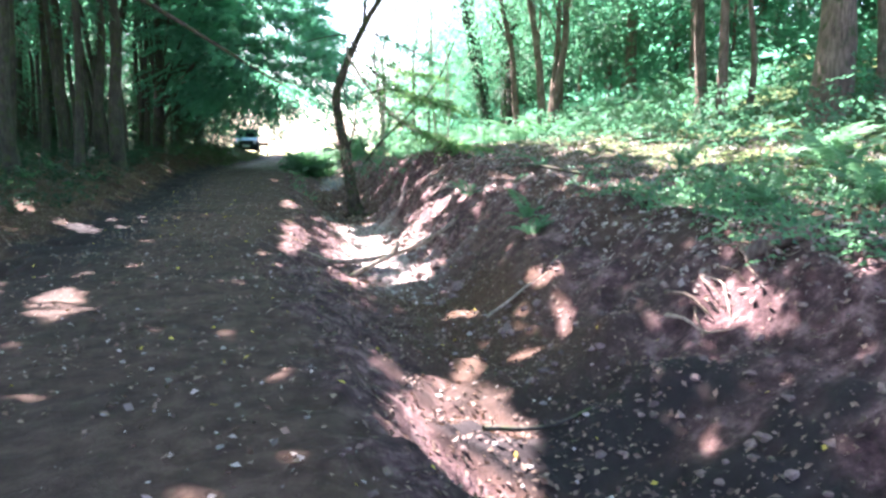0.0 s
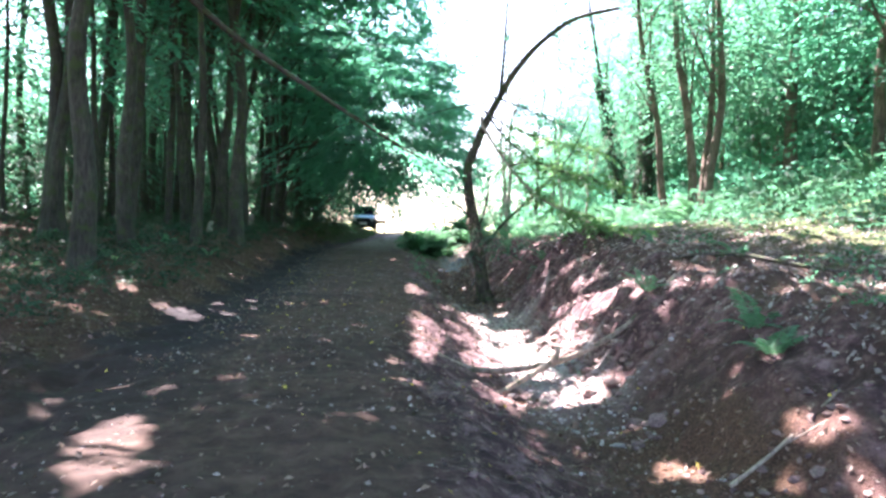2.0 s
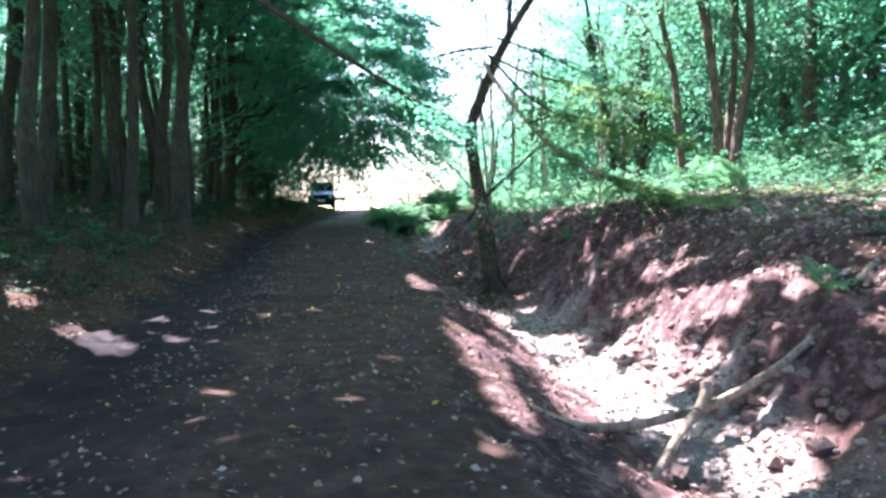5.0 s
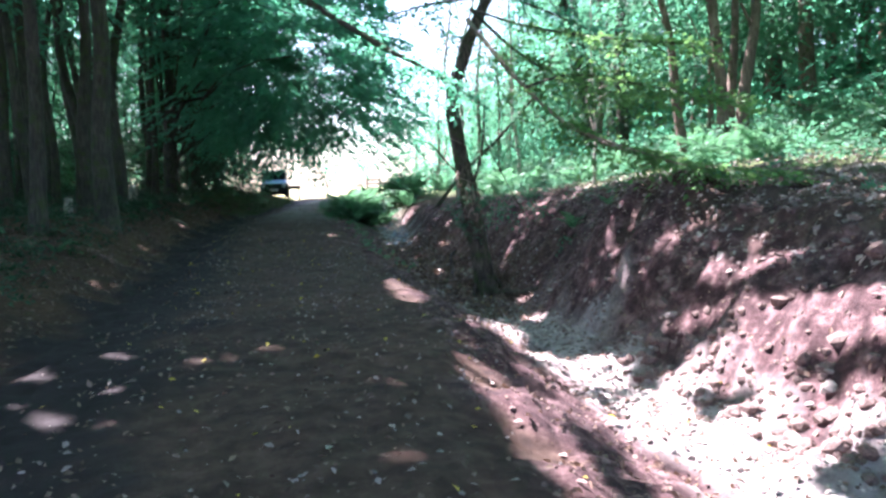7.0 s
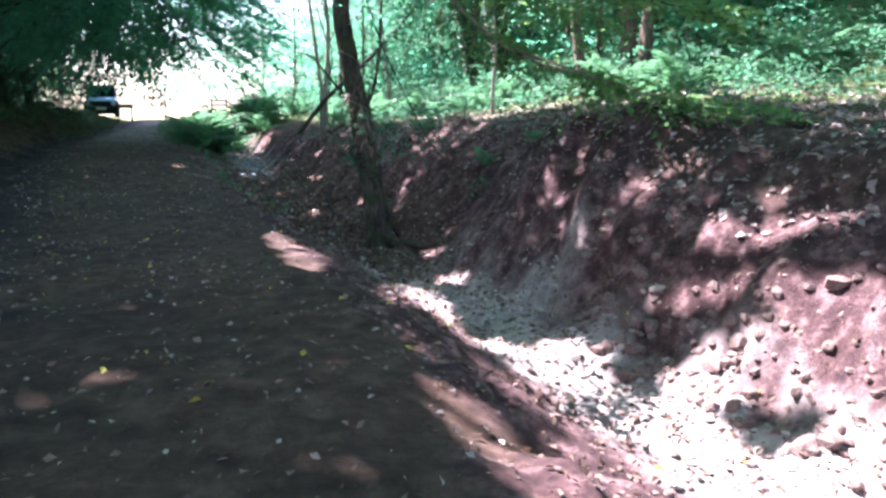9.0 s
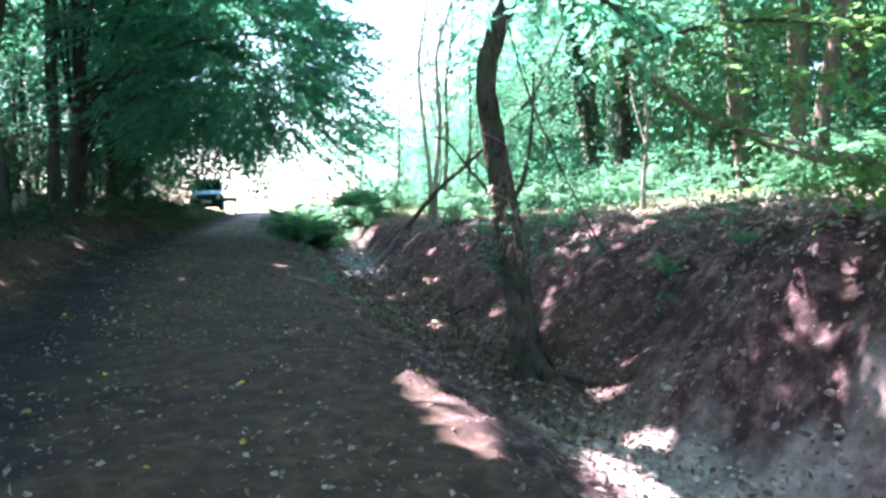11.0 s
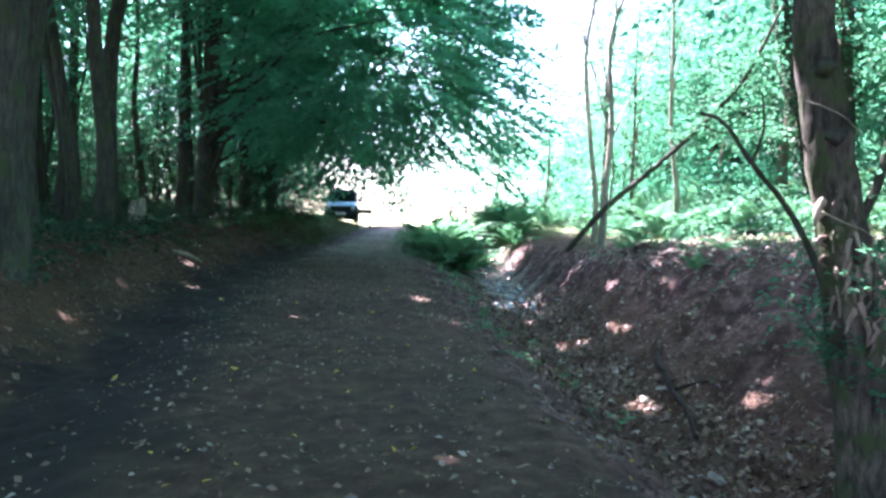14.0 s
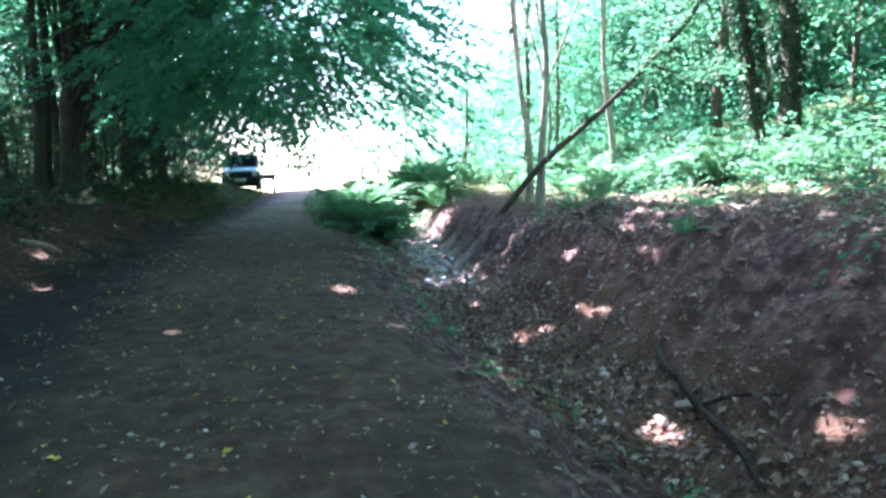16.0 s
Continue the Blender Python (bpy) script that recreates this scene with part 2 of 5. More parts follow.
def quads(name, verts, faces, mats, smooth=False):
    """A mesh of n quads (or triangles) from arrays."""
    me = bpy.data.meshes.new(name)
    verts, faces = np.asarray(verts, np.float32), np.asarray(faces, np.int32)
    n, k = faces.shape
    me.vertices.add(len(verts))
    me.vertices.foreach_set("co", verts.ravel())
    me.loops.add(n * k)
    me.loops.foreach_set("vertex_index", faces.ravel())
    me.polygons.add(n)
    me.polygons.foreach_set("loop_start", np.arange(0, n * k, k, dtype=np.int32))
    me.polygons.foreach_set("loop_total", np.full(n, k, np.int32))
    me.polygons.foreach_set("use_smooth", np.full(n, smooth))
    me.update(calc_edges=True)
    for m in mats if isinstance(mats, (list, tuple)) else [mats]:
        me.materials.append(m)
    return me


def part(name, me, parent, label=""):
    ob = new(name, me)
    ob.parent = parent
    return tagged(ob, label)


def grown(lo, fine_lo, fine_hi, hi, step, rate):
    mid = np.arange(fine_lo, fine_hi, step)
    up, d = [fine_hi], step
    while up[-1] < hi:
        d *= rate
        up.append(up[-1] + d)
    down, d = [fine_lo], step
    while down[-1] > lo:
        d *= rate
        down.append(down[-1] - d)
    return np.concatenate([down[:0:-1], mid, up])


def ground():
    gx, gy = grown(-900, -3.6, 6.6, 900, 0.075, 1.09), grown(-300, 1.0, 34, 1500, 0.085, 1.06)
    X, Y = np.meshgrid(gx, gy)
    Z = land(X, Y)
    nx, ny = len(gx), len(gy)
    idx = np.arange(nx * ny).reshape(ny, nx)
    F = np.stack([idx[:-1, :-1], idx[:-1, 1:], idx[1:, 1:], idx[1:, :-1]], -1).reshape(-1, 4)
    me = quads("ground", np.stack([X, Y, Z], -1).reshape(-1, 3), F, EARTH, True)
    wob = 0.18 * W_MID(X, Y) + 0.1 * W_FINE(X, Y)
    s = lambda v, w: np.clip(v / w + 0.5, 0, 1)
    tl, tr, dx, bx = track_left(Y), track_right(Y), ditch_x(Y), bank_x(Y)
    masks = {
        "bank": s(X - tr + wob, 0.4) * s(brow(Y) + 0.2 - X + wob, 0.5) * s(42 - Y, 6),
        # bed: palest where sun patches fall, raised past y 33 for sky reflection
        # second term lightens the far track in place of light from open sky
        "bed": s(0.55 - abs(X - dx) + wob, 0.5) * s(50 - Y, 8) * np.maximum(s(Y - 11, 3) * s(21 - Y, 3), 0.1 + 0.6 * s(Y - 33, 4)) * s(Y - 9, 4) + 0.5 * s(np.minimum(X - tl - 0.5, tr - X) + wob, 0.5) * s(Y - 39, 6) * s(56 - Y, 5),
        "litter": np.maximum(s(tl - 0.35 - X + wob, 0.5) * s(75 - Y, 10), s(0.9 - abs(X - dx - 0.3) + wob, 0.9) * np.maximum(s(11 - Y, 3), 0.8 * s(Y - 21, 2) * s(33 - Y, 3))),
        # wet strip along the track; near y 6 and below, the hollow's shade painted in
        "damp_and_shade": np.maximum(s(0.75 - abs(X - tl - 0.25) + wob * 1.3, 0.6) * s(Y - 9, 6) * s(58 - Y, 8), s(1.0 - abs(X - dx - 0.5) + wob * 2, 0.6) * s(6.2 - Y, 2.0)),
        "green": np.maximum(s(X - bx - 2.6 + wob * 4, 2.0), s(Y - 44, 5) * s(X - tr - 0.4 + wob, 0.5)) * s(80 - Y, 10),
        "field": s(Y - 63 + wob * 4, 3.0),
    }
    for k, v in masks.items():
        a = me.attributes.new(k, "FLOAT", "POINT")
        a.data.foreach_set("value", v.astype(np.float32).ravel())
    return tagged(new("ground", me), "brown earth track with leaf litter, stony ditch and banks", "ground", kind="structure")


GROUND = ground()

# ---- growing things ----


def unit(a):
    return a / np.maximum(np.linalg.norm(a, axis=-1, keepdims=True), 1e-9)


def smooth_path(points, n):
    p = np.asarray(points, float)
    t = np.linspace(0, len(p) - 1, n)
    out = []
    for v in t:
        i = min(int(v), len(p) - 2)
        f = v - i
        p0, p1, p2, p3 = p[max(i - 1, 0)], p[i], p[i + 1], p[min(i + 2, len(p) - 1)]
        out.append(0.5 * (2 * p1 + (p2 - p0) * f + (2 * p0 - 5 * p1 + 4 * p2 - p3) * f * f + (3 * p1 - p0 - 3 * p2 + p3) * f ** 3))
    return np.array(out)


class Wood:
    """Collects tubes (trunks, limbs, twigs) into one mesh."""

    def __init__(self):
        self.v, self.f, self.n = [], [], 0

    def tube(self, points, r0, r1, sides=8, rings=10, lump=0.08, flare=0.0, seed=0):
        r = np.random.default_rng(seed + int(1000 * abs(points[0][0]) + 77 * abs(points[0][1])) % 9999)
        p = smooth_path(points, rings)
        d = unit(np.gradient(p, axis=0))
        a = unit(np.cross(d, np.array([0.31, 0.95, 0.05])))
        b = np.cross(d, a)
        t = np.linspace(0, 1, rings)
        rad = r0 + (r1 - r0) * t
        ang = np.linspace(0, 2 * math.pi, sides, endpoint=False)
        wob = 1 + lump * (r.standard_normal((rings, sides)) * 0.6 + r.standard_normal((1, sides)))
        if flare:
            wob = wob + flare * np.exp(-t * 14)[:, None] * (1 + 0.6 * np.sin(ang * 3 + r.uniform(0, 6)))[None, :]
        q = p[:, None, :] + rad[:, None, None] * wob[..., None] * (np.cos(ang)[None, :, None] * a[:, None, :] + np.sin(ang)[None, :, None] * b[:, None, :])
        i = np.arange(rings * sides).reshape(rings, sides) + self.n
        j = np.roll(i, -1, axis=1)
        self.v.append(q.reshape(-1, 3))
        self.f.append(np.stack([i[:-1], j[:-1], j[1:], i[1:]], -1).reshape(-1, 4))
        self.n += rings * sides
        # end cap
        c = np.array([p[-1] + d[-1] * rad[-1] * 0.3, p[0]])
        self.v.append(c)
        k = i[-1]
        self.f.append(np.stack([k, np.roll(k, -1), np.full(sides, self.n), np.full(sides, self.n)], -1))
        self.n += 2
        return p

    def mesh(self, name, mat):
        v, f = np.concatenate(self.v), np.concatenate(self.f)
        me = bpy.data.meshes.new(name)
        me.from_pydata(v.tolist(), [], [tuple(dict.fromkeys(q)) for q in f.tolist()])
        me.polygons.foreach_set("use_smooth", np.full(len(me.polygons), True))
        me.materials.append(mat)
        return me


def leaves(base, way, up, length, width):
    """Folded leaf blades: arrays of places, directions, normals and sizes."""
    way, n = unit(way), len(base)
    side = unit(np.cross(way, up))
    nor = np.cross(side, way)
    L, W = np.broadcast_to(length, n)[:, None], np.broadcast_to(width, n)[:, None]
    mid = base + way * L * 0.45
    v = np.stack([base, mid + side * W * 0.5 + nor * W * 0.12, base + way * L - nor * L * 0.12, mid - side * W * 0.5 + nor * W * 0.12], 1).reshape(-1, 3)
    return v, np.arange(4 * n).reshape(n, 4)


def sprays(origin, way, length, per, leaf, r, flat=0.25, droop=0.25):
    """Flat sprays of leaves along unseen twigs, as beech and hazel hold them."""
    n = len(origin)
    way = unit(way)
    t = np.tile(np.linspace(0.08, 1, per), (n, 1)) + r.uniform(-0.04, 0.04, (n, per))
    L = np.broadcast_to(length, n)[:, None]
    up = unit(np.array([0, 0, 1.0]) + flat * r.standard_normal((n, 3)))
    side = unit(np.cross(way, up))
    p = origin[:, None] + way[:, None] * (t * L)[..., None]
    p[..., 2] -= droop * (L * t) ** 2 / np.maximum(L, 0.1)
    sgn = np.where(np.arange(per) % 2 == 0, 1.0, -1.0)[None, :, None]
    spread = (1.15 - 0.7 * t)[..., None]
    d = way[:, None] * 0.75 + side[:, None] * sgn * spread + 0.22 * r.standard_normal((n, per, 3))
    p = p + side[:, None] * sgn * (0.16 * L[..., None] * (1.1 - t)[..., None]) * r.uniform(0, 1.6, (n, per, 1))
    upn = np.broadcast_to(up[:, None], p.shape) + 0.3 * r.standard_normal(p.shape)
    sz = leaf * r.uniform(0.65, 1.25, n * per)
    return leaves(p.reshape(-1, 3), d.reshape(-1, 3), upn.reshape(-1, 3), sz, sz * 0.62)


# Places on the ground that the sun reaches through gaps in the leaf roof: x, y, half sizes, turn.
SUN_GAPS = [(8.7, 25.0, 1.4, 1.5, 0), (10.2, 35.0, 2.6, 4.0, 0), (9.0, 30.0, 1.2, 1.2, 0), (8.3, 13.5, 0.6, 0.8, 0), (5.0, 43.8, 1.6, 3.6, 0.2), (14.0, 19.0, 2.2, 2.4, 0), (10.5, 14.0, 1.0, 1.2, 0), (1.6, 5.0, 0.6, 1.4, -0.3), (1.1, 4.3, 0.3, 0.6, 0), (3.72, 14.8, 0.26, 1.1, 0.4), (3.2, 14.0, 0.45, 0.8, 0), (2.3, 14.9, 0.9, 1.9, 0.1), (2.2, 13.2, 0.6, 0.9, 0), (7.2, 25.8, 0.6, 0.8, 0)]
# in the ditch bed and on its near lip
SUN_GAPS += [(2.39, 15.28, 0.57, 1.48, 2.27), (2.74, 16.66, 0.51, 0.79, 2.56), (2.52, 17.31, 0.22, 0.5, 2.47), (2.28, 18.88, 0.27, 1.39, 2.63), (1.56, 19.46, 0.17, 0.75, 2.86), (1.29, 20.22, 0.19, 0.41, 2.91), (0.95, 15.27, 0.13, 0.39, 2.9), (1.01, 14.66, 0.13, 0.35, 2.69), (1.26, 16.25, 0.07, 0.47, 2.9), (0.93, 14.81, 0.15, 0.7, 2.98), (0.82, 13.5, 0.17, 0.71, 2.94), (1.92, 13.57, 0.48, 1.6, 2.76), (2.43, 18.21, 0.21, 1.6, 2.8), (1.07, 14.14, 0.27, 1.34, 3.05), (0.81, 12.25, 0.27, 1, 3.01), (2.72, 11.73, 0.43, 0.81, 2.61), (1.75, 11.11, 0.25, 1.06, 2.63), (1.5, 11.4, 0.13, 0.91, 2.6)]
SUN_GAPS += [(1.32, 19.4, 0.3, 1.23, 3.01), (1.31, 19.86, 0.27, 0.33, 2.62), (2.25, 20.97, 0.07, 0.49, 2.5)]
# on the face of the bank
SUN_GAPS += [(3.37, 20, 0.21, 0.29, 0.08), (3.61, 15.15, 0.22, 0.51, 0.35), (3.37, 14.64, 0.18, 0.26, 2.84), (3.81, 16.57, 0.1, 0.59, 0.24), (4.21, 16.43, 0.13, 0.32, 3.01), (4.34, 15.8, 0.14, 0.48, 0.19), (3.83, 14.54, 0.14, 0.3, 2.72), (3.89, 14.3, 0.19, 0.74, 0.03), (3.51, 15.61, 0.24, 0.68, 0.25), (4.18, 13.58, 0.12, 0.26, 0.01), (3.9, 14.87, 0.21, 1.06, 3.12), (4.2, 13.66, 0.11, 0.57, 0.02), (3.16, 11.62, 0.14, 0.36, 0.38), (7.56, 11.7, 0.54, 1.29, 2.79)]
# on the track and the litter beside it
SUN_GAPS += [(-1.21, 15.86, 0.13, 0.25, 0), (-1.42, 15.3, 0.11, 0.22, 0.23), (-2.02, 14.56, 0.19, 0.29, 0.18), (-1.66, 14.42, 0.08, 0.17, 0.27), (-1.08, 14.14, 0.09, 0.14, 0.4), (-1.68, 13.13, 0.07, 0.13, 0.65), (-1.32, 13.3, 0.09, 0.12, 2.98), (-1.4, 12.56, 0.09, 0.14, 0.59), (-1.18, 12.59, 0.07, 0.1, 0.39), (-0.06, 13.08, 0.1, 0.12, 2.9), (-1.91, 16.34, 0.14, 0.28, 0.81), (-2.42, 15.79, 0.17, 0.34, 1.01), (-1.71, 8.02, 0.25, 0.44, 0.33), (0.36, 10.91, 0.15, 0.35, 0.01), (0.33, 9.86, 0.22, 0.27, 0.28), (-4.17, 16.05, 0.25, 0.84, 3.01), (-2.5, 8.67, 0.1, 0.29, 0.55), (-1.27, 8.58, 0.08, 0.18, 3.01)]
SUN_GAPS += [(-1.75, 9.25, 0.12, 0.25, 2.74), (-1.25, 9.67, 0.12, 0.21, 2.52), (-2.91, 14.58, 0.18, 0.31, 2.76), (-1.44, 11.48, 0.11, 0.19, 0.25), (-1.38, 12.31, 0.16, 0.24, 0.27), (-1.67, 7.44, 0.31, 0.7, 0.19), (-1.27, 4.73, 0.09, 0.17, 0.65), (-1.63, 5.92, 0.07, 0.23, 0.32), (-4.11, 16.21, 0.3, 0.83, 0), (-2.69, 14.65, 0.57, 0.63, 0.45), (-0.13, 6, 0.11, 0.34, 0.23)]
# in the first hollow and on the torn bank
SUN_GAPS += [(1.68, 9.63, 0.11, 0.49, 2.65), (2.65, 8.69, 0.19, 0.38, 2.81), (3.5, 7.85, 0.15, 0.28, 0.28), (1.73, 5.98, 0.38, 0.58, 0.16), (1.76, 5.01, 0.39, 0.81, 2.9), (2.14, 6.74, 0.2, 0.4, 2.82), (4.23, 5.5, 0.23, 0.58, 0.12), (3.46, 7.97, 0.14, 0.39, 0.17), (2.66, 8.66, 0.23, 0.53, 3.11), (4.79, 4.72, 0.12, 0.23, 2.74), (5.46, 8.15, 0.39, 0.54, 3), (5.67, 10.07, 0.28, 0.54, 3.07)]
# about the head of the ditch
SUN_GAPS += [(3.37, 25.88, 0.17, 0.32, 2.99), (3.68, 29.73, 0.15, 0.41, 2.92), (3.8, 31.74, 0.18, 0.37, 2.89), (3.98, 24.8, 0.07, 0.33, 0.06), (4.35, 29.13, 0.09, 0.43, 0.1), (3.38, 26.06, 0.16, 0.22, 2.7), (3.99, 24.87, 0.08, 0.22, 0.18), (1.43, 30.14, 0.21, 0.41, 0.15), (7.81, 32.67, 0.73, 1.6, 2.79), (7.65, 28.92, 0.22, 0.83, 2.6), (-2.78, 33.74, 0.17, 0.37, 3.02), (-2.44, 32.07, 0.17, 0.31, 0.02), (5.09, 31.04, 0.1, 0.24, 0.02), (4.04, 29.86, 0.14, 0.2, 0.62), (4.37, 28.89, 0.07, 0.25, 0.2), (4.2, 24.97, 0.07, 0.16, 0.17)]
SUN_GAPS += [(2.64, 27.66, 0.1, 0.8, 2.6)]
rg = np.random.default_rng(71)
SUN_GAPS += [(float(rg.uniform(-3.2, 0.4)), float(rg.uniform(2.0, 18.0)), float(rg.uniform(0.05, 0.14)), float(rg.uniform(0.06, 0.2)), float(rg.uniform(0, 3))) for i in range(70)]
SUN_GAPS += [(float(rg.uniform(1.2, 4.6)), float(rg.uniform(7.0, 17.0)), float(rg.uniform(0.05, 0.13)), float(rg.uniform(0.08, 0.22)), float(rg.uniform(0, 3))) for i in range(40)]

SUN_GAPS += [(float(rg.uniform(0.9, 3.6)), float(rg.uniform(4.0, 10.0)), float(rg.uniform(0.06, 0.16)), float(rg.uniform(0.08, 0.24)), float(rg.uniform(0, 3))) for i in range(28)]
SUN_GAPS += [(float(rg.uniform(-5.2, -2.9)), float(rg.uniform(22.0, 38.0)), float(rg.uniform(0.06, 0.15)), float(rg.uniform(0.1, 0.3)), float(rg.uniform(0, 3))) for i in range(26)]
SUN_GAPS += [(3.55, 15.55, 0.2, 0.35, 0), (3.9, 15.3, 0.14, 0.3, 0)]

BURR = np.array([3.2, 22.45, 1.2]) - np.array(SUN_FROM) * (1.9 / SUN_FROM[2])
SUN_GAPS.append((float(BURR[0]), float(BURR[1]), 0.34, 0.34, 0))


def let_sun_in(v, origin, r):
    """True for the leaves whose shadow does not fall into a gap."""
    c = v.reshape(-1, 4, 3).mean(1) + np.asarray(origin)
    s = np.array(SUN_FROM)
    g = c - s * (c[:, 2:] / s[2])
    for _ in range(2):
        g = c - s * ((c[:, 2] - land(g[:, 0], g[:, 1], False)) / s[2])[:, None]
    keep = np.ones(len(c), bool)
    for x, y, a, b, turn in SUN_GAPS:
        u, w = g[:, 0] - x, g[:, 1] - y
        e = ((u * math.cos(turn) + w * math.sin(turn)) / a) ** 2 + ((-u * math.sin(turn) + w * math.cos(turn)) / b) ** 2
        keep &= (e > 1 + 0.2 * r.standard_normal(len(c))) | (c[:, 2] < 2.6)
    # beyond the bank the wood stands open to the sun
    keep &= ~((g[:, 0] > 8.2 + 0.5 * r.standard_normal(len(c))) & (g[:, 1] > 22) & (g[:, 1] < 60) & (c[:, 0] < 9) & (c[:, 2] > 6))
    # the wood behind the first trunks stands open too
    keep &= ~((g[:, 0] < -9.5 + 0.8 * r.standard_normal(len(c))) & (c[:, 2] > 5.5) & (r.uniform(0, 1, len(c)) < np.where(g[:, 1] < 34, 0.62, 0.2)))
    return keep


def crown_points(r, n, centre, radii, hollow=0.5):
    d = unit(r.standard_normal((n, 3)))
    rad = (hollow + (1 - hollow) * r.uniform(0, 1, n) ** 0.6)[:, None]
    lump = (1 + 0.28 * np.sin(d[:, :1] * 5 + centre[0]) * np.sin(d[:, 1:2] * 6 + centre[1]) + 0.2 * np.sin(d[:, 2:] * 7))
    return np.asarray(centre) + d * rad * lump * np.asarray(radii), d


def tree(name, label, at_xyz, lean, height, r0, bark, leafmat, crown, nleaf=260, leaf=0.14, seed=0, bend=0.3, limbs=6, flare=0.5, sides=10, low=0.5, per=14, spray=0.9, category="tree", tiers=0.0, gaps=True):
    """A tree: tapered trunk, limbs that carry the crown, and a crown of leaf sprays. crown: (offset x, y, z above base; radii)."""
    r = np.random.default_rng(seed)
    top = np.array([lean[0], lean[1], height])
    k = [np.zeros(3) - np.array([0, 0, 0.35]), *(top * f + np.array([*(r.standard_normal(2) * bend * (0.3 + f) * 0.6), 0]) for f in (0.12, 0.3, 0.5, 0.72)), top]
    root = new(name)
    root.location = at_xyz
    tagged(root, label, category)
    w = Wood()
    p = w.tube(k, r0, r0 * 0.3, sides, 18, 0.06, flare, seed)
    part("trunk", w.mesh("trunk", bark), root)
    origins, ways = [], []
    for c, rad, *share in crown:
        pts, d = crown_points(r, max(8, int(nleaf * (share[0] if share else 1))), c, rad)
        origins.append(pts), ways.append(d * np.array([1, 1, 0.25]) + np.array([0, 0, -0.1]))
        for j in range(limbs):
            lw = Wood()
            f = r.uniform(low, 0.95)
            s = p[int(f * 17)]
            e, _ = crown_points(r, 1, c, rad, 0.75)
            e = e[0]
            m1 = s + (e - s) * 0.5 + np.array([0, 0, 0.12 * np.linalg.norm(e - s)]) + 0.1 * r.standard_normal(3)
            rr = r0 * (0.38 - 0.22 * f)
            lw.tube([s, m1, e], rr, rr * 0.2, 6, 7, 0.05, 0, seed + j)
            part("limb", lw.mesh("limb", bark), root)
    if nleaf:
        o, d = np.concatenate(origins), np.concatenate(ways)
        if tiers:
            out = np.hypot(o[:, 0], o[:, 1])
            o[:, 2] = np.round((o[:, 2] + 0.18 * out) / tiers) * tiers - 0.18 * out + 0.1 * r.standard_normal(len(o))
        v, f = sprays(o, d, spray * r.uniform(0.7, 1.3, len(o)), per, leaf, r)
        if gaps:
            ok = let_sun_in(v, at_xyz, r)
            v = v.reshape(-1, 4, 3)[ok].reshape(-1, 3)
            f = f[:len(v) // 4]
        part("crown", quads("crown", v, f, leafmat), root, "green leaves in loose sprays")
    return root


def placed(ob, x, y, turn, size, sink=0.05):
    return copy_thing(ob, Matrix.Translation((x, y, at(x, y) - sink)) @ Matrix.Rotation(turn, 4, "Z") @ Matrix.Scale(size, 4))


def ground_at(x, y, sink=0.03):
    return (x, y, at(x, y) - sink)


# ---- the wood left of the track ----
rl = np.random.default_rng(21)
WOOD_LABEL = "tall dark-barked beech on the shady bank beside the track"
LEFT = [(-7.6, 22.6, 0.2), (-5.6, 21.9, 0.17), (-4.6, 24.6, 0.15), (-8.2, 27.6, 0.12), (-4.6, 34.4, 0.18), (-3.9, 28.0, 0.24), (-4.5, 41.7, 0.14), (-5.2, 46.0, 0.16), (-4.3, 44.6, 0.2), (-5.6, 50.0, 0.2), (-4.4, 48.5, 0.15), (-3.4, 51.0, 0.22), (-5.0, 54.0, 0.16), (-3.9, 55.5, 0.2), (-2.6, 57.5, 0.18), (-6.4, 38.0, 0.15), (-6.2, 31.5, 0.2)]
for i in range(64):
    y = rl.uniform(8, 74)
    LEFT.append((float(rl.uniform(-15, -5.7 + 0.03 * y)), float(y), float(rl.uniform(0.09, 0.2))))
for i, (x, y, r0) in enumerate(LEFT):
    h = 11 + 24 * r0 + rl.uniform(-1, 1)
    lx, ly = rl.uniform(-0.9, 0.9, 2)
    c = [((lx, ly, h * 0.8), (3.2, 3.2, h * 0.2)), ((lx * 0.5, ly * 0.5, h * 0.5), (2.4, 2.4, h * 0.16), 0.22)]
    tagged(tree("beech_tree", WOOD_LABEL, ground_at(x, y), (lx, ly), h, r0, BARK_DARK, LEAF_BEECH if i % 2 else LEAF_LIGHT, c, 135 if x < -5.5 else 95, 0.26, 100 + i, 0.4, 4, 0.7, 10, 0.5, 12), group="trees of the left wood")

# added shade trees: crowns mostly out of view close the roof over the lane
SHADE_ROOF = [(-5.6, 8.0, 4.0), (-6.5, 13.5, 5.0), (-5.4, 18.0, 5.6), (-6.0, 3.0, 4.0), (-5.0, 31.5, 6.0), (-6.9, 26.0, 7.0), (-5.2, 37.0, 6.0), (-7.5, -3.0, 5.0), (-10.5, 10.0, 4.0), (-9.5, 17.0, 4.5), (-10, 36, 4), (-6.2, 60.0, 6.5), (-8.0, 66.0, 7.0), (-7.8, 22.6, 3.6), (-9.0, 30.0, 2.5), (-7.0, 43.0, 1.0)]
roof_trees = []
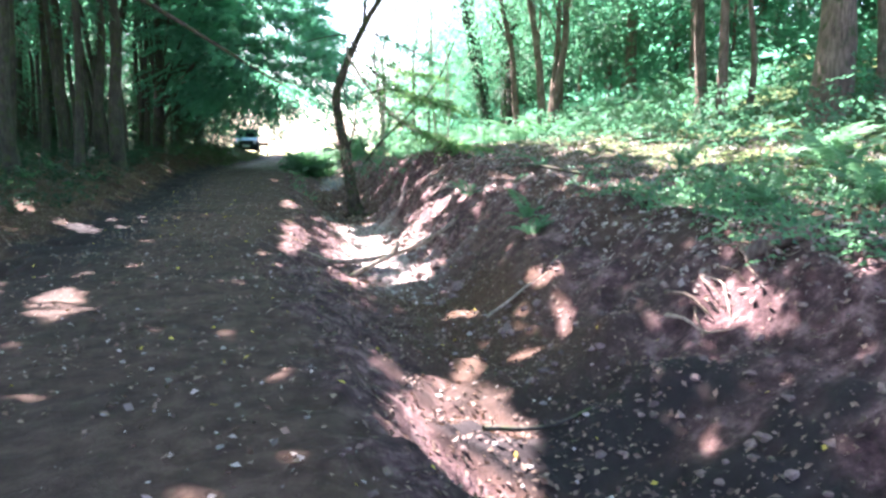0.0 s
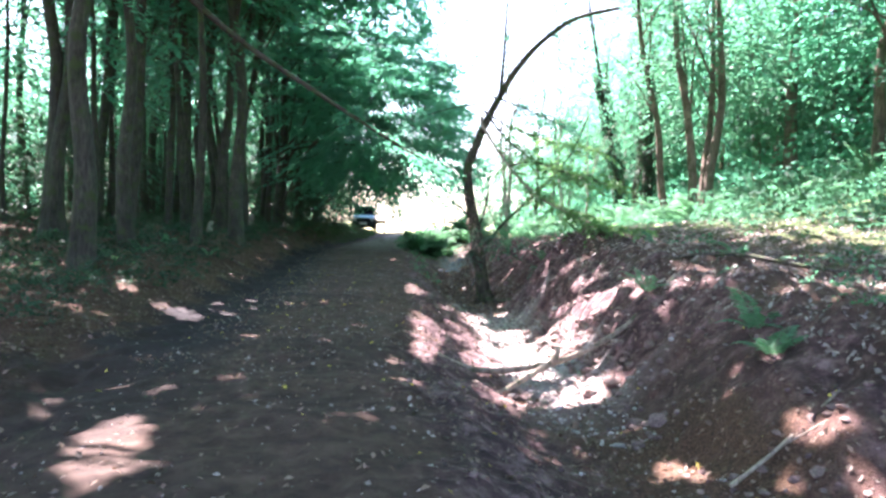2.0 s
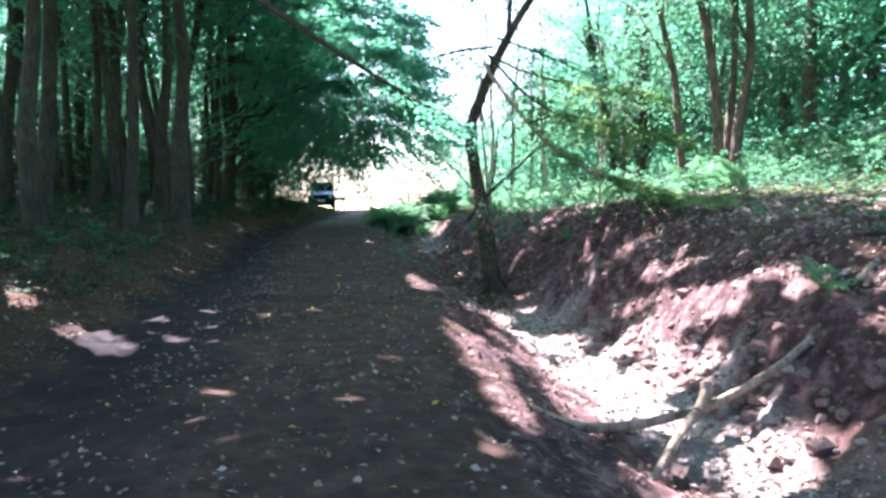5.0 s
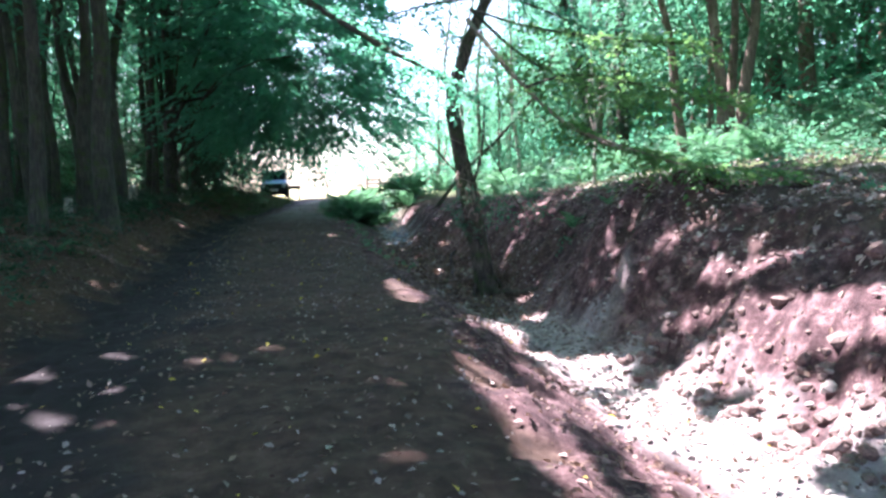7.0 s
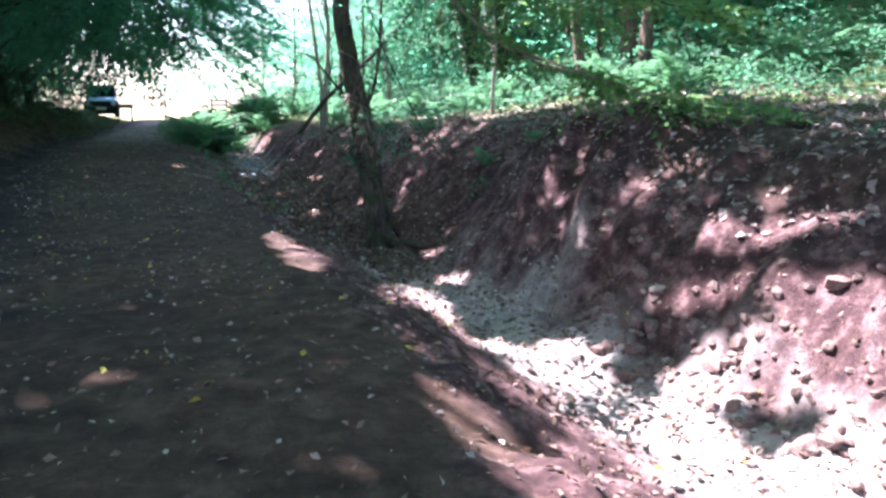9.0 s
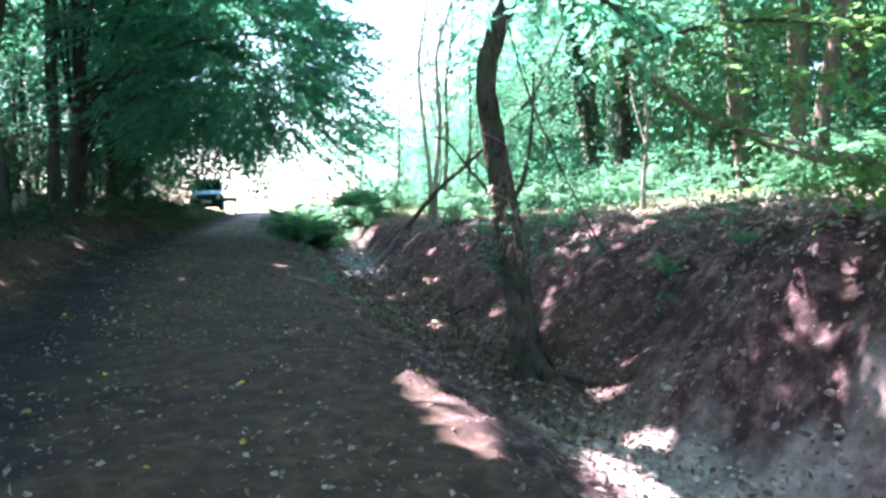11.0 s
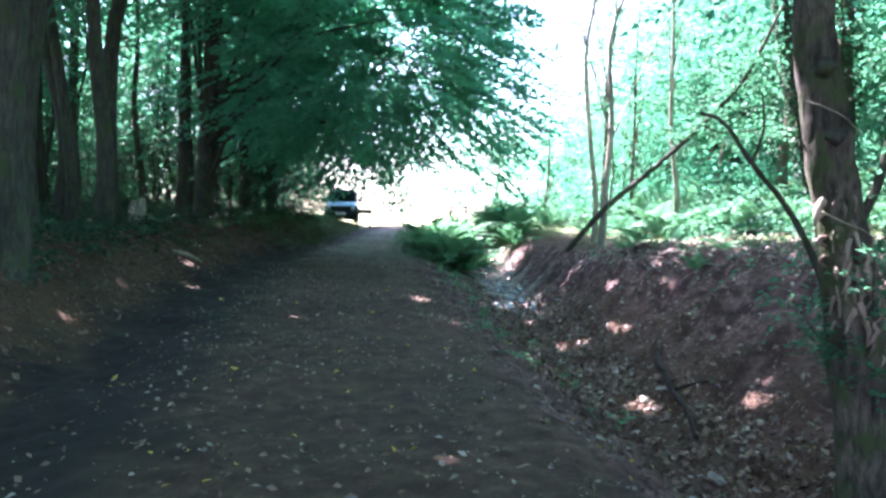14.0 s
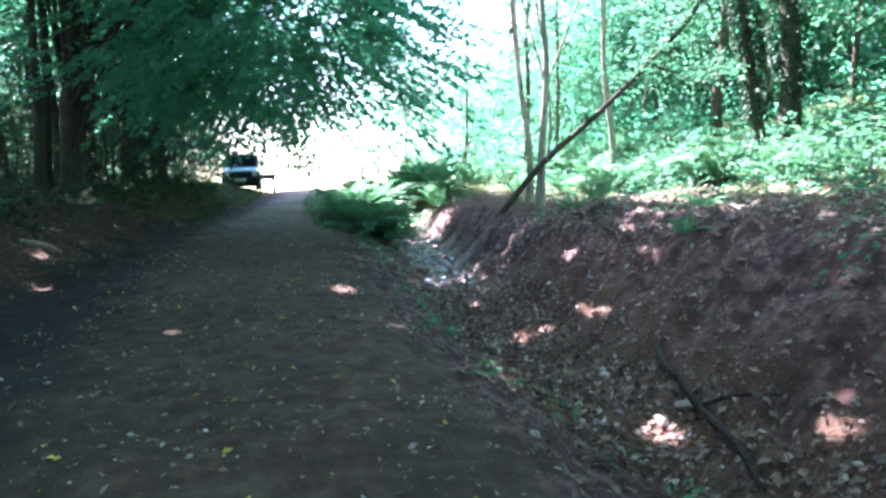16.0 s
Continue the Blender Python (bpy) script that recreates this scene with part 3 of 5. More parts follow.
for i, (x, y, reach) in enumerate(SHADE_ROOF):
    h = 15.0
    cr = [((reach, 0.5, 12.5), (3.6, 3.8, 2.2)), ((reach * 0.35, -0.5, 13.2), (3.6, 3.6, 2.4))]
    roof_trees.append(tree("beech_tree", "tall grey-trunked beech added to shade the lane with its high crown", ground_at(x, y), (0.8, 0.3), h, 0.22, BARK_DARK, LEAF_BEECH, cr, 420, 0.32, 300 + i, 0.4, 5, 0.7, 10, 0.6, 14, 1.1))
    tagged(roof_trees[-1], group="trees of the left wood")
# ashes added so that crowns mostly out of view shade the right bank
SHADE_RIGHT = [(8.8, 4.0, -4.0), (9.5, 10.5, -4.5), (9.5, 19.5, -4.5), (10.8, 14.6, -4.2)]
for i, (x, y, reach) in enumerate(SHADE_RIGHT):
    cr = [((reach, 3.0, 12.3), (3.4, 4.0, 2.0)), ((reach * 0.3, 3.5, 13.0), (3.2, 3.6, 2.2))]
    tagged(tree("ash_tree", "slender brown-barked ash added on the high bank to shade bank and ditch", ground_at(x + 3.2, y - 1.0), (-0.5, 0.6), 15.0, 0.16, BARK_BROWN, LEAF_BEECH, cr, 300, 0.32, 340 + i, 0.4, 5, 0.7, 10, 0.6, 14, 1.1), group="trees on the right bank")

# the great beech whose tiered boughs hang over the lane by the car
tree("beech_tree", "large spreading beech with tiered boughs hanging over the lane", ground_at(-4.0, 43.5), (0.6, -0.3), 16, 0.25, BARK_DARK, LEAF_BEECH,
     [((5.4, -4.0, 6.3), (4.8, 4.6, 4.0)), ((6.3, 1.5, 5.7), (4.9, 4.6, 3.7)), ((5.3, 5.5, 6.0), (5.1, 4.6, 3.8)), ((3.4, -1.0, 11.0), (5.6, 6.4, 3.2), 0.5), ((3.4, 9.5, 6.2), (3.4, 4.0, 2.4), 0.7)], 1200, 0.21, 401, 0.3, 9, 0.8, 12, 0.15, 24, 1.2, tiers=0.85)
tree("holly_bush", "dark evergreen bush at the foot of the wood bank", ground_at(-2.5, 50.5), (0.2, 0.1), 3.6, 0.06, BARK_DARK, LEAF_IVY, [((0.7, 0.0, 1.5), (1.5, 1.6, 1.7))], 560, 0.10, 402, 0.1, 6, 0.3, 7, 0.2, 14, 0.45, category="bush")
tree("holly_bush", "dark evergreen bush among the trunks of the wood bank", ground_at(-3.6, 46.6), (0.1, 0.1), 2.6, 0.05, BARK_DARK, LEAF_IVY, [((0.2, 0.0, 1.2), (1.3, 1.5, 1.3))], 320, 0.10, 403, 0.1, 5, 0.3, 7, 0.2, 14, 0.45, category="bush")
tree("holly_bush", "dark low bush beside the parked car", ground_at(-2.5, 55.0), (0.1, 0.1), 3.0, 0.05, BARK_DARK, LEAF_IVY, [((0.3, 0.0, 1.4), (1.4, 1.5, 1.7))], 480, 0.10, 404, 0.1, 5, 0.3, 7, 0.2, 14, 0.45, category="bush")

for i in range(9):
    x, y = float(rl.uniform(-14, -7)), float(rl.uniform(26, 58))
    tagged(tree("holly_bush", "dark evergreen bush among the trunks of the wood", ground_at(x, y), (0.1, 0.1), 3.2, 0.05, BARK_DARK, LEAF_IVY, [((0, 0, 1.7), (1.6, 1.7, 1.8))], 240, 0.15, 1100 + i, 0.1, 3, 0.3, 7, 0.2, 12, 0.6, category="bush", gaps=False), group="bushes in the left wood")
tree("low_bush", "low olive-green bush on the verge in front of the car", ground_at(-1.1, 51.5), (0.1, 0.1), 0.9, 0.03, BARK_DARK, LEAF_FERN, [((0.1, 0.0, 0.45), (1.0, 1.3, 0.6))], 260, 0.09, 405, 0.05, 5, 0.3, 6, 0.2, 12, 0.4, category="bush")

# ---- the ditch tree, with its torn burr and hanging limb ----


def limb(parent, points, r0, r1, mat, name="limb", sides=7, rings=14, lump=0.06, label=""):
    w = Wood()
    p = w.tube(points, r0, r1, sides, rings, lump)
    part(name, w.mesh(name, mat), parent, label)
    return p


def hang_leaves(parent, path, n, length, per, leaf, mat, seed, spread=0.9, flat=0.2, name="foliage", start=0.25):
    r = np.random.default_rng(seed)
    idx = r.uniform(start, 1, n) * (len(path) - 1)
    o = np.stack([np.interp(idx, np.arange(len(path)), path[:, k]) for k in range(3)], -1)
    d = unit(path[-1] - path[0])[None] * 0.8 + spread * r.standard_normal((n, 3)) * np.array([1, 1, 0.3])
    v, f = sprays(o, d, length * r.uniform(0.6, 1.3, n), per, leaf, r, flat, 0.2)
    tagged(part(name, quads(name, v, f, mat), parent), kind="stuff")


def ditch_tree():
    root = new("ditch_tree")
    tagged(root, "leaning scarred ditch tree with torn bark burr and drooping limbs", "tree")
    b = np.array([3.52, 22.6, -0.75])
    w = Wood()
    trunk = [b, (3.45, 22.6, -0.2), (3.30, 22.6, 0.65), (3.17, 22.62, 1.5), (3.04, 22.66, 2.25), (2.98, 22.7, 2.95), (3.2, 22.75, 3.6), (3.45, 22.8, 4.2), (3.85, 22.8, 5.0), (4.3, 22.8, 5.75), (4.95, 22.8, 6.5), (5.9, 22.8, 7.2), (7.2, 22.9, 7.6)]
    p = w.tube(trunk, 0.168, 0.05, 18, 60, 0.105, 0.55, 3)
    part("trunk", w.mesh("trunk", BARK_DITCH), root)
    limb(root, [(3.85, 22.8, 5.0), (3.92, 22.8, 5.9), (3.98, 22.85, 7.0), (4.1, 22.9, 8.6)], 0.06, 0.02, BARK_DARK, "stem", 8, 12)
    # knots and the torn burr
    r = np.random.default_rng(8)
    for k, (z, rad, up) in enumerate([(2.45, 0.085, 0.13), (2.05, 0.08, 0.12)]):
        i = int(np.argmin(abs(p[:, 2] - z)))
        limb(root, [p[i], p[i] + np.array([-0.05, -0.13, 0.02]), p[i] + np.array([-0.06, -0.155, 0.03])], rad, rad * 0.55, BARK_DARK, "knot", 9, 5, 0.12)
    for k in range(70):
        z = float(np.clip(r.normal(1.12, 0.24), 0.4, 1.7))
        i = int(np.argmin(abs(p[:, 2] - z)))
        a = r.uniform(-3.3, 0.3)
        out = np.array([math.cos(a), math.sin(a), 0])
        o = p[i] + out * 0.13 + np.array([0, 0, z - p[i][2]])
        L = r.uniform(0.05, 0.2)
        limb(root, [o, o + out * r.uniform(0.02, 0.06) + np.array([r.uniform(-0.03, 0.03), 0, -L * 0.4]), o + out * r.uniform(0.0, 0.06) + np.array([r.uniform(-0.05, 0.05), 0, -L])], r.uniform(0.012, 0.035), 0.006, (BURR_WOOD, BARK_BROWN, DEADWOOD)[k % 3], "bark_strip", 5, 5, 0.35)
    # thin dry vines wound round the stem
    for z0, turn0 in ((2.25, 0.4), (1.62, -0.5)):
        pts = []
        for k in range(9):
            a = -math.pi + turn0 + k * 0.42
            i = int(np.argmin(abs(p[:, 2] - (z0 - 0.035 * k))))
            pts.append(p[i] + np.array([math.cos(a) * 0.165, math.sin(a) * 0.165, z0 - 0.035 * k - p[i][2]]))
        limb(root, pts, 0.006, 0.005, DEADWOOD, "vine", 5, 24, 0.1)
    # ribs that run down to the roots
    for k in range(5):
        a = -2.9 + 0.75 * k + r.uniform(-0.2, 0.2)
        out = np.array([math.cos(a), math.sin(a), 0])
        ii = [int(np.argmin(abs(p[:, 2] - z))) for z in (0.9, 0.4, 0.0, -0.35)]
        pts = [p[n] + out * w_ for n, w_ in zip(ii, (0.085, 0.105, 0.13, 0.18))]
        limb(root, pts + [np.array([3.5, 22.6, 0]) + out * 0.3 + np.array([0, 0, at(3.5 + out[0] * 0.3, 22.6 + out[1] * 0.3) - 0.06])], 0.04, 0.03, BARK_DITCH, "root_rib", 7, 12, 0.12)
    # leafy sprouts low on the trunk, and a bare root that runs out over the ditch floor
    for k, (sx, sy, sz) in enumerate([(-0.35, -0.15, 0.55), (-0.5, 0.1, 0.75), (-0.25, -0.3, 0.95), (-0.42, -0.05, 0.3), (0.3, 0.25, 0.6)]):
        st = np.array([3.42, 22.6, 0.1 + 0.12 * k])
        q = limb(root, [st, st + np.array([sx * 0.6, sy * 0.6, sz * 0.6]), st + np.array([sx, sy, sz])], 0.010, 0.004, BARK_DARK, "sprout", 5, 8)
        hang_leaves(root, q, 16, 0.25, 8, 0.06, LEAF_LIGHT, 70 + k, 0.8, 0.3)
    limb(root, [(3.52, 22.55, -0.42), (3.57, 22.2, at(3.57, 22.2) + 0.05), (3.62, 21.8, at(3.62, 21.8) + 0.05), (3.72, 21.4, at(3.72, 21.4) + 0.04), (3.9, 21.0, at(3.9, 21.0) - 0.02)], 0.085, 0.03, BARK_DITCH, "root", 9, 16, 0.12)
    # side stems
    q = limb(root, [(3.3, 22.72, 0.6), (3.36, 23.05, 1.1), (3.22, 23.22, 1.55), (2.92, 23.25, 1.9), (2.68, 23.22, 2.18), (2.48, 23.2, 2.24)], 0.03, 0.012, BARK_DARK, "dead_stem")
    limb(root, [(2.92, 23.25, 1.9), (2.98, 23.2, 2.15), (2.95, 23.2, 2.4)], 0.012, 0.006, BARK_DARK, "twig", 5, 5)
    q = limb(root, [(3.28, 22.65, 1.4), (3.42, 22.6, 1.75), (3.52, 22.6, 2.3), (3.6, 22.7, 3.0)], 0.04, 0.015, BARK_DARK, "side_stem")
    hang_leaves(root, q, 16, 0.35, 9, 0.075, LEAF_LIGHT, 12)
    # the long limbs that sweep down over the bank
    big = [(3.35, 22.75, 4.4), (3.25, 21.9, 4.0), (3.75, 21.0, 2.95), (4.3, 20.3, 2.2), (4.95, 19.5, 1.75)]
    q1 = limb(root, big, 0.05, 0.016, DEADWOOD, "hanging_limb", 8, 22)
    q2 = limb(root, [(3.75, 21.0, 2.95), (4.25, 20.7, 2.4), (4.8, 20.0, 1.95), (5.5, 19.4, 1.7)], 0.028, 0.01, DEADWOOD, "hanging_limb", 7, 16)
    q3 = limb(root, [(3.4, 22.75, 4.6), (3.9, 21.6, 3.6), (4.7, 21.0, 3.0), (5.8, 20.4, 2.7)], 0.035, 0.01, BARK_DARK, "limb", 7, 16)
    q4 = limb(root, [(3.1, 22.6, 3.9), (3.2, 22.0, 2.6), (3.55, 21.6, 1.5), (3.95, 21.4, 0.75), (4.6, 21.3, 0.45), (5.2, 21.3, 0.5)], 0.013, 0.005, BARK_DARK, "limb", 6, 20)
    q5 = limb(root, [(3.5, 22.8, 4.8), (2.6, 22.4, 4.6), (1.7, 22.2, 4.3)], 0.03, 0.01, BARK_DARK, "limb", 6, 12)
    q6 = limb(root, [(3.6, 22.8, 5.0), (4.6, 22.5, 4.6), (5.6, 22.2, 4.1)], 0.03, 0.01, BARK_DARK, "limb", 6, 12)
    q7 = limb(root, [(3.75, 21.0, 2.95), (4.0, 19.6, 2.95), (4.6, 18.4, 2.6), (5.4, 17.7, 2.3)], 0.022, 0.008, BARK_DARK, "limb", 6, 14)
    q8 = limb(root, [(4.3, 20.3, 2.2), (4.7, 19.1, 1.8), (5.2, 18.2, 1.5), (5.9, 17.6, 1.45)], 0.018, 0.006, DEADWOOD, "limb", 6, 14)
    q9 = limb(root, [(3.4, 22.75, 4.6), (3.7, 20.8, 3.9), (4.3, 19.2, 3.4), (4.9, 18.0, 3.1)], 0.024, 0.008, BARK_DARK, "limb", 6, 14)
    for k, (q, n, L) in enumerate([(q1, 46, 0.55), (q2, 60, 0.6), (q3, 80, 0.65), (q5, 26, 0.5), (q6, 40, 0.55), (q7, 75, 0.6), (q8, 80, 0.55), (q9, 60, 0.55)]):
        hang_leaves(root, q, n, L, 11, 0.11, LEAF_BEECH if k in (3, 4) else LEAF_SUNLIT, 40 + k, 0.9, 0.22)
    hang_leaves(root, q4, 12, 0.4, 9, 0.08, LEAF_LIGHT, 47, 0.35, 0.2, start=0.72)
    # fresh leaves low on the bank side and a loose upper crown
    r = np.random.default_rng(15)
    o, d = crown_points(r, 120, (4.3, 23.8, 1.5), (1.0, 0.9, 0.75), 0.2)
    v, f = sprays(o, d, 0.4, 9, 0.075, r)
    tagged(part("foliage", quads("foliage", v, f, LEAF_LIGHT), root), kind="stuff")
    o, d = crown_points(r, 150, (4.2, 23.0, 7.6), (2.0, 2.2, 2.0), 0.2)
    v, f = sprays(o, d * np.array([1, 1, 0.3]), 0.8, 12, 0.12, r)
    part("crown", quads("crown", v, f, LEAF_LIGHT), root)
    o, d = crown_points(r, 50, (3.9, 24.2, 4.2), (1.4, 0.7, 0.9), 0.3)
    v, f = sprays(o, d * np.array([1, 1, 0.3]), 0.5, 10, 0.1, r)
    tagged(part("foliage", quads("foliage", v, f, LEAF_BEECH), root), kind="stuff")


ditch_tree()

# a long low bough that slants down across the lane
low = roof_trees[1]
off = np.array(low.location)
q = limb(low, [np.array(v) - off for v in [(-6.2, 13.6, 7.6), (-4.5, 15.5, 6.5), (-2.4, 17.2, 4.95), (-0.8, 17.9, 4.02), (0.2, 18.0, 3.42), (0.97, 18.0, 2.97), (1.45, 18.05, 2.76), (1.9, 18.15, 2.5)]], 0.075, 0.008, BARK_DARK, "bough", 8, 26)
hang_leaves(low, q, 70, 0.5, 11, 0.085, LEAF_BEECH, 501, 0.8, 0.25, start=0.45)


def leaning_trunk():
    root = tagged(new("leaning_tree"), "bare dark trunk leaning across the ditch over ferns", "tree")
    limb(root, [(5.3, 37.6, -0.62), (5.6, 37.35, -0.2), (6.1, 37.0, 0.45), (6.93, 36.3, 1.67), (7.92, 35.5, 2.73), (8.81, 34.7, 3.82), (9.33, 34.0, 4.72), (9.8, 33.4, 6.2)], 0.095, 0.035, BARK_DARK, "trunk", 10, 24)
    hang_leaves(root, np.array([(7.6, 35.7, 2.5), (8.8, 34.7, 3.8), (9.6, 33.7, 5.4)]), 110, 0.7, 11, 0.11, LEAF_LIGHT, 62, 1.0, 0.3)
    limb(root, [(7.0, 36.2, 1.75), (7.1, 36.2, 2.5), (7.0, 36.1, 3.4)], 0.04, 0.02, BARK_PALE, "side_stem")
    q = limb(root, [(8.7, 34.8, 3.7), (9.2, 34.6, 3.5), (10.0, 34.3, 3.6)], 0.04, 0.012, BARK_DARK, "limb")
    hang_leaves(root, q, 40, 0.6, 10, 0.1, LEAF_LIGHT, 61)


leaning_trunk()

# ---- trees on the high bank ----
STEM_LABEL = "slender brown ash stem standing in undergrowth on the bank"
RIGHT = [(12.0, 13.1, 0.40, 0.3, 0.0, 0), (12.7, 18.3, 0.11, -1.2, 0.5, 1), (11.9, 16.5, 0.14, -0.2, 0.2, 1), (12.7, 16.6, 0.09, 0.3, 0.2, 0), (11.5, 26.0, 0.17, 0.6, 0.2, 0), (11.1, 26.2, 0.16, -1.2, 0.4, 0), (11.7, 26.8, 0.14, 0.9, 0.9, 0), (10.6, 26.9, 0.14, -1.7, 0.3, 0), (13.7, 36.6, 0.30, 0.0, 0.0, 2)]
RIGHT += [(12.4, 35.6, 0.16, -2.2, 0.2, 2), (10.6, 39.8, 0.10, -0.4, 0.2, 3), (7.0, 36.6, 0.10, 0.6, 0.1, 3), (7.3, 38.0, 0.09, -0.2, 0.1, 3), (19.5, 34.9, 0.35, 0.4, 0.1, 0), (17.0, 30.0, 0.28, -0.3, 0.3, 0), (16.0, 24.0, 0.2, 0.4, 0.2, 0), (18.0, 20.0, 0.22, 0.2, 0.2, 0), (15.0, 41.0, 0.2, 0.3, 0.3, 0), (16.5, 12.0, 0.2, 0.3, 0.3, 0), (11.0, 47.0, 0.12, 0.3, 0.1, 0), (14.0, 31.0, 0.12, 0.2, 0.4, 1)]
rr_ = np.random.default_rng(33)
for i in range(26):
    RIGHT.append((float(rr_.uniform(15, 42)), float(rr_.uniform(10, 78)), float(rr_.uniform(0.1, 0.26)), float(rr_.uniform(-0.8, 0.8)), float(rr_.uniform(-0.5, 0.5)), 0))
# more tall trees, added so their crowns darken the far hillside
for i in range(14):
    RIGHT.append((float(rr_.uniform(16, 30)), float(rr_.uniform(27, 58)), float(rr_.uniform(0.16, 0.26)), float(rr_.uniform(-0.8, 0.8)), float(rr_.uniform(-0.5, 0.5)), 0))
for i, (x, y, r0, lx, ly, kind) in enumerate(RIGHT):
    h = 9 + 18 * r0
    bark = {0: BARK_BROWN, 1: BARK_BROWN, 2: BARK_DARK, 3: BARK_PALE}[kind]
    label = {0: STEM_LABEL, 1: "thin sunlit sapling on the bank above the ditch", 2: "ivy-clad trunk standing in undergrowth on the bank", 3: "pale sunlit stem rising out of ferns"}[kind]
    if i == 0:
        label = "thick red-brown trunk of a big tree on the bank"
    low = 4.2 if x < 14 else 2.2
    cr = [((lx * 0.8, ly, low + 2.6), (2.2, 2.2, 2.4)), ((lx, ly, h * 0.8), (2.8, 2.8, h * 0.2))]
    t = tree("ash_tree", label, ground_at(x, y), (lx, ly), h, r0, bark, LEAF_LIGHT if i % 3 else LEAF_BEECH, cr, 120 if x < 14 else 190, 0.17 if x < 14 else 0.24, 500 + i, 0.35, 3, 0.5, 10, 0.35, 12, 0.9)
    tagged(t, group="trees on the right bank")
    if kind == 2:
        r = np.random.default_rng(900 + i)
        n = 1500
        z, a = r.uniform(h * 0.1, h * 0.6, n), r.uniform(0, 6.283, n)
        f = z / h
        o = np.stack([lx * f + np.cos(a) * (r0 + 0.12), ly * f + np.sin(a) * (r0 + 0.12), z], -1)
        d = np.stack([np.cos(a), np.sin(a), -0.8 + 0 * a], -1) + 0.5 * r.standard_normal((n, 3))
        v, fc = leaves(o, d, np.stack([np.cos(a), np.sin(a), 0.4 + 0 * a], -1), 0.13, 0.12)
        part("ivy", quads("ivy", v, fc, LEAF_IVY), t, "dark ivy clothing the trunk")

# thin sapling in the sun
tree("sapling", "thin pale sapling at the sunny edge of the bank", ground_at(7.35, 25.9), (0.05, 0.1), 4.5, 0.05, BARK_PALE, LEAF_LIGHT, [((0.3, 0.2, 3.2), (1.0, 1.0, 1.0))], 60, 0.1, 77, 0.05, 4, 0.3, 7, 0.4, 10, 0.5, gaps=False)

# tall hazels and a spruce-like tree seen against the light
for i, (x, y, h) in enumerate([(11.8, 46.0, 9.0), (14.5, 52.0, 8.0), (9.5, 50.0, 6.0), (16.5, 58.0, 9.0), (19.0, 48.0, 9.0), (22.0, 60.0, 9.0)]):
    tagged(tree("hazel_tree", "feathery light-green hazel against the bright clearing", ground_at(x, y), (0.2, 0.0), h, 0.09, BARK_BROWN, LEAF_LIGHT, [((0, 0, h * 0.55), (1.9, 1.9, h * 0.42))], 430, 0.15, 700 + i, 0.15, 7, 0.4, 8, 0.2, 12, 0.8, tiers=0.8), group="hazels by the clearing")

# leaf walls at the back of both woods: shrubs and young trees
for i in range(46):
    x, y = float(rl.uniform(-26, -13)), float(rl.uniform(14, 95))
    tagged(tree("shrub", "tall leafy shrub closing the back of the wood", ground_at(x, y), (0.2, 0.0), 7.0, 0.08, BARK_DARK, LEAF_BEECH if i % 2 else LEAF_LIGHT, [((0, 0, 5.2), (3.2, 3.6, 6.0))], 330, 0.27, 760 + i, 0.2, 3, 0.3, 6, 0.2, 12, 1.1, category="shrub"), group="shrubs behind the left wood")
for i in range(60):
    y = float(rr_.uniform(8, 110))
    x = float(rr_.uniform(17 + max(0, y - 50) * 0.12, 46))
    tagged(tree("shrub", "leafy young tree on the wooded hillside", ground_at(x, y), (0.2, 0.0), 9.0, 0.09, BARK_BROWN, LEAF_BEECH, [((0, 0, 4.6), (3.4, 3.6, 4.6))], 330, 0.30, 800 + i, 0.2, 3, 0.3, 6, 0.2, 12, 1.2, category="shrub"), group="young trees of the hillside")

# ---- undergrowth ----


def scatter(n, x0, x1, y0, y1, seed, test):
    r = np.random.default_rng(seed)
    x, y = r.uniform(x0, x1, n), r.uniform(y0, y1, n)
    k = test(x, y, r)
    return x[k], y[k], r


def undergrowth(name, label, n, box, seed, test, tall, leaf, per, mat, length=0.45):
    x, y, r = scatter(n, *box, seed, test)
    clump = np.clip(0.55 + 0.45 * W_LOW(x, y) + 0.3 * W_MID(x, y), 0.1, 1.6)
    z = land(x, y) + tall * clump * r.uniform(0.05, 1, len(x)) ** 0.8
    d = r.standard_normal((len(x), 3)) * np.array([1, 1, 0.35]) + np.array([0, 0, 0.25])
    v, f = sprays(np.stack([x, y, z], -1), d, length * r.uniform(0.6, 1.4, len(x)), per, leaf, r, 0.4, 0.35)
    tagged(new(name, quads(name, v, f, mat)), label, "undergrowth", kind="stuff")


def right_side(x, y, r):
    return (x > bank_x(y) + 2.6 + 0.7 * W_LOW(x, y) + 0.3 * r.standard_normal(len(x)) + np.where(y < 20, 1.0, 0) + np.where((y > 21) & (y < 27.5), 1.6, 0)) & (y < 80)


undergrowth("bramble", "sunlit green bramble and bracken along the top of the bank", 9000, (5.5, 17, 8, 60), 51, lambda x, y, r: right_side(x, y, r) & ((x > 8.6 + 0.5 * W_MID(x, y)) | (y > 19)), 1.0, 0.11, 10, LEAF_LIGHT)
undergrowth("bramble", "deep green undergrowth on the wooded hillside", 9000, (14, 48, 6, 95), 52, right_side, 1.7, 0.24, 10, LEAF_BEECH, 0.8)
undergrowth("ground_ivy", "low dark ground cover under the beeches", 9000, (-24, -3.0, 6, 75), 53, lambda x, y, r: (x < track_left(y) - 1.0 - abs(0.7 * W_LOW(x, y)) - np.where(y < 20, 1.2, 0.2)), 0.3, 0.10, 9, LEAF_IVY, 0.4)
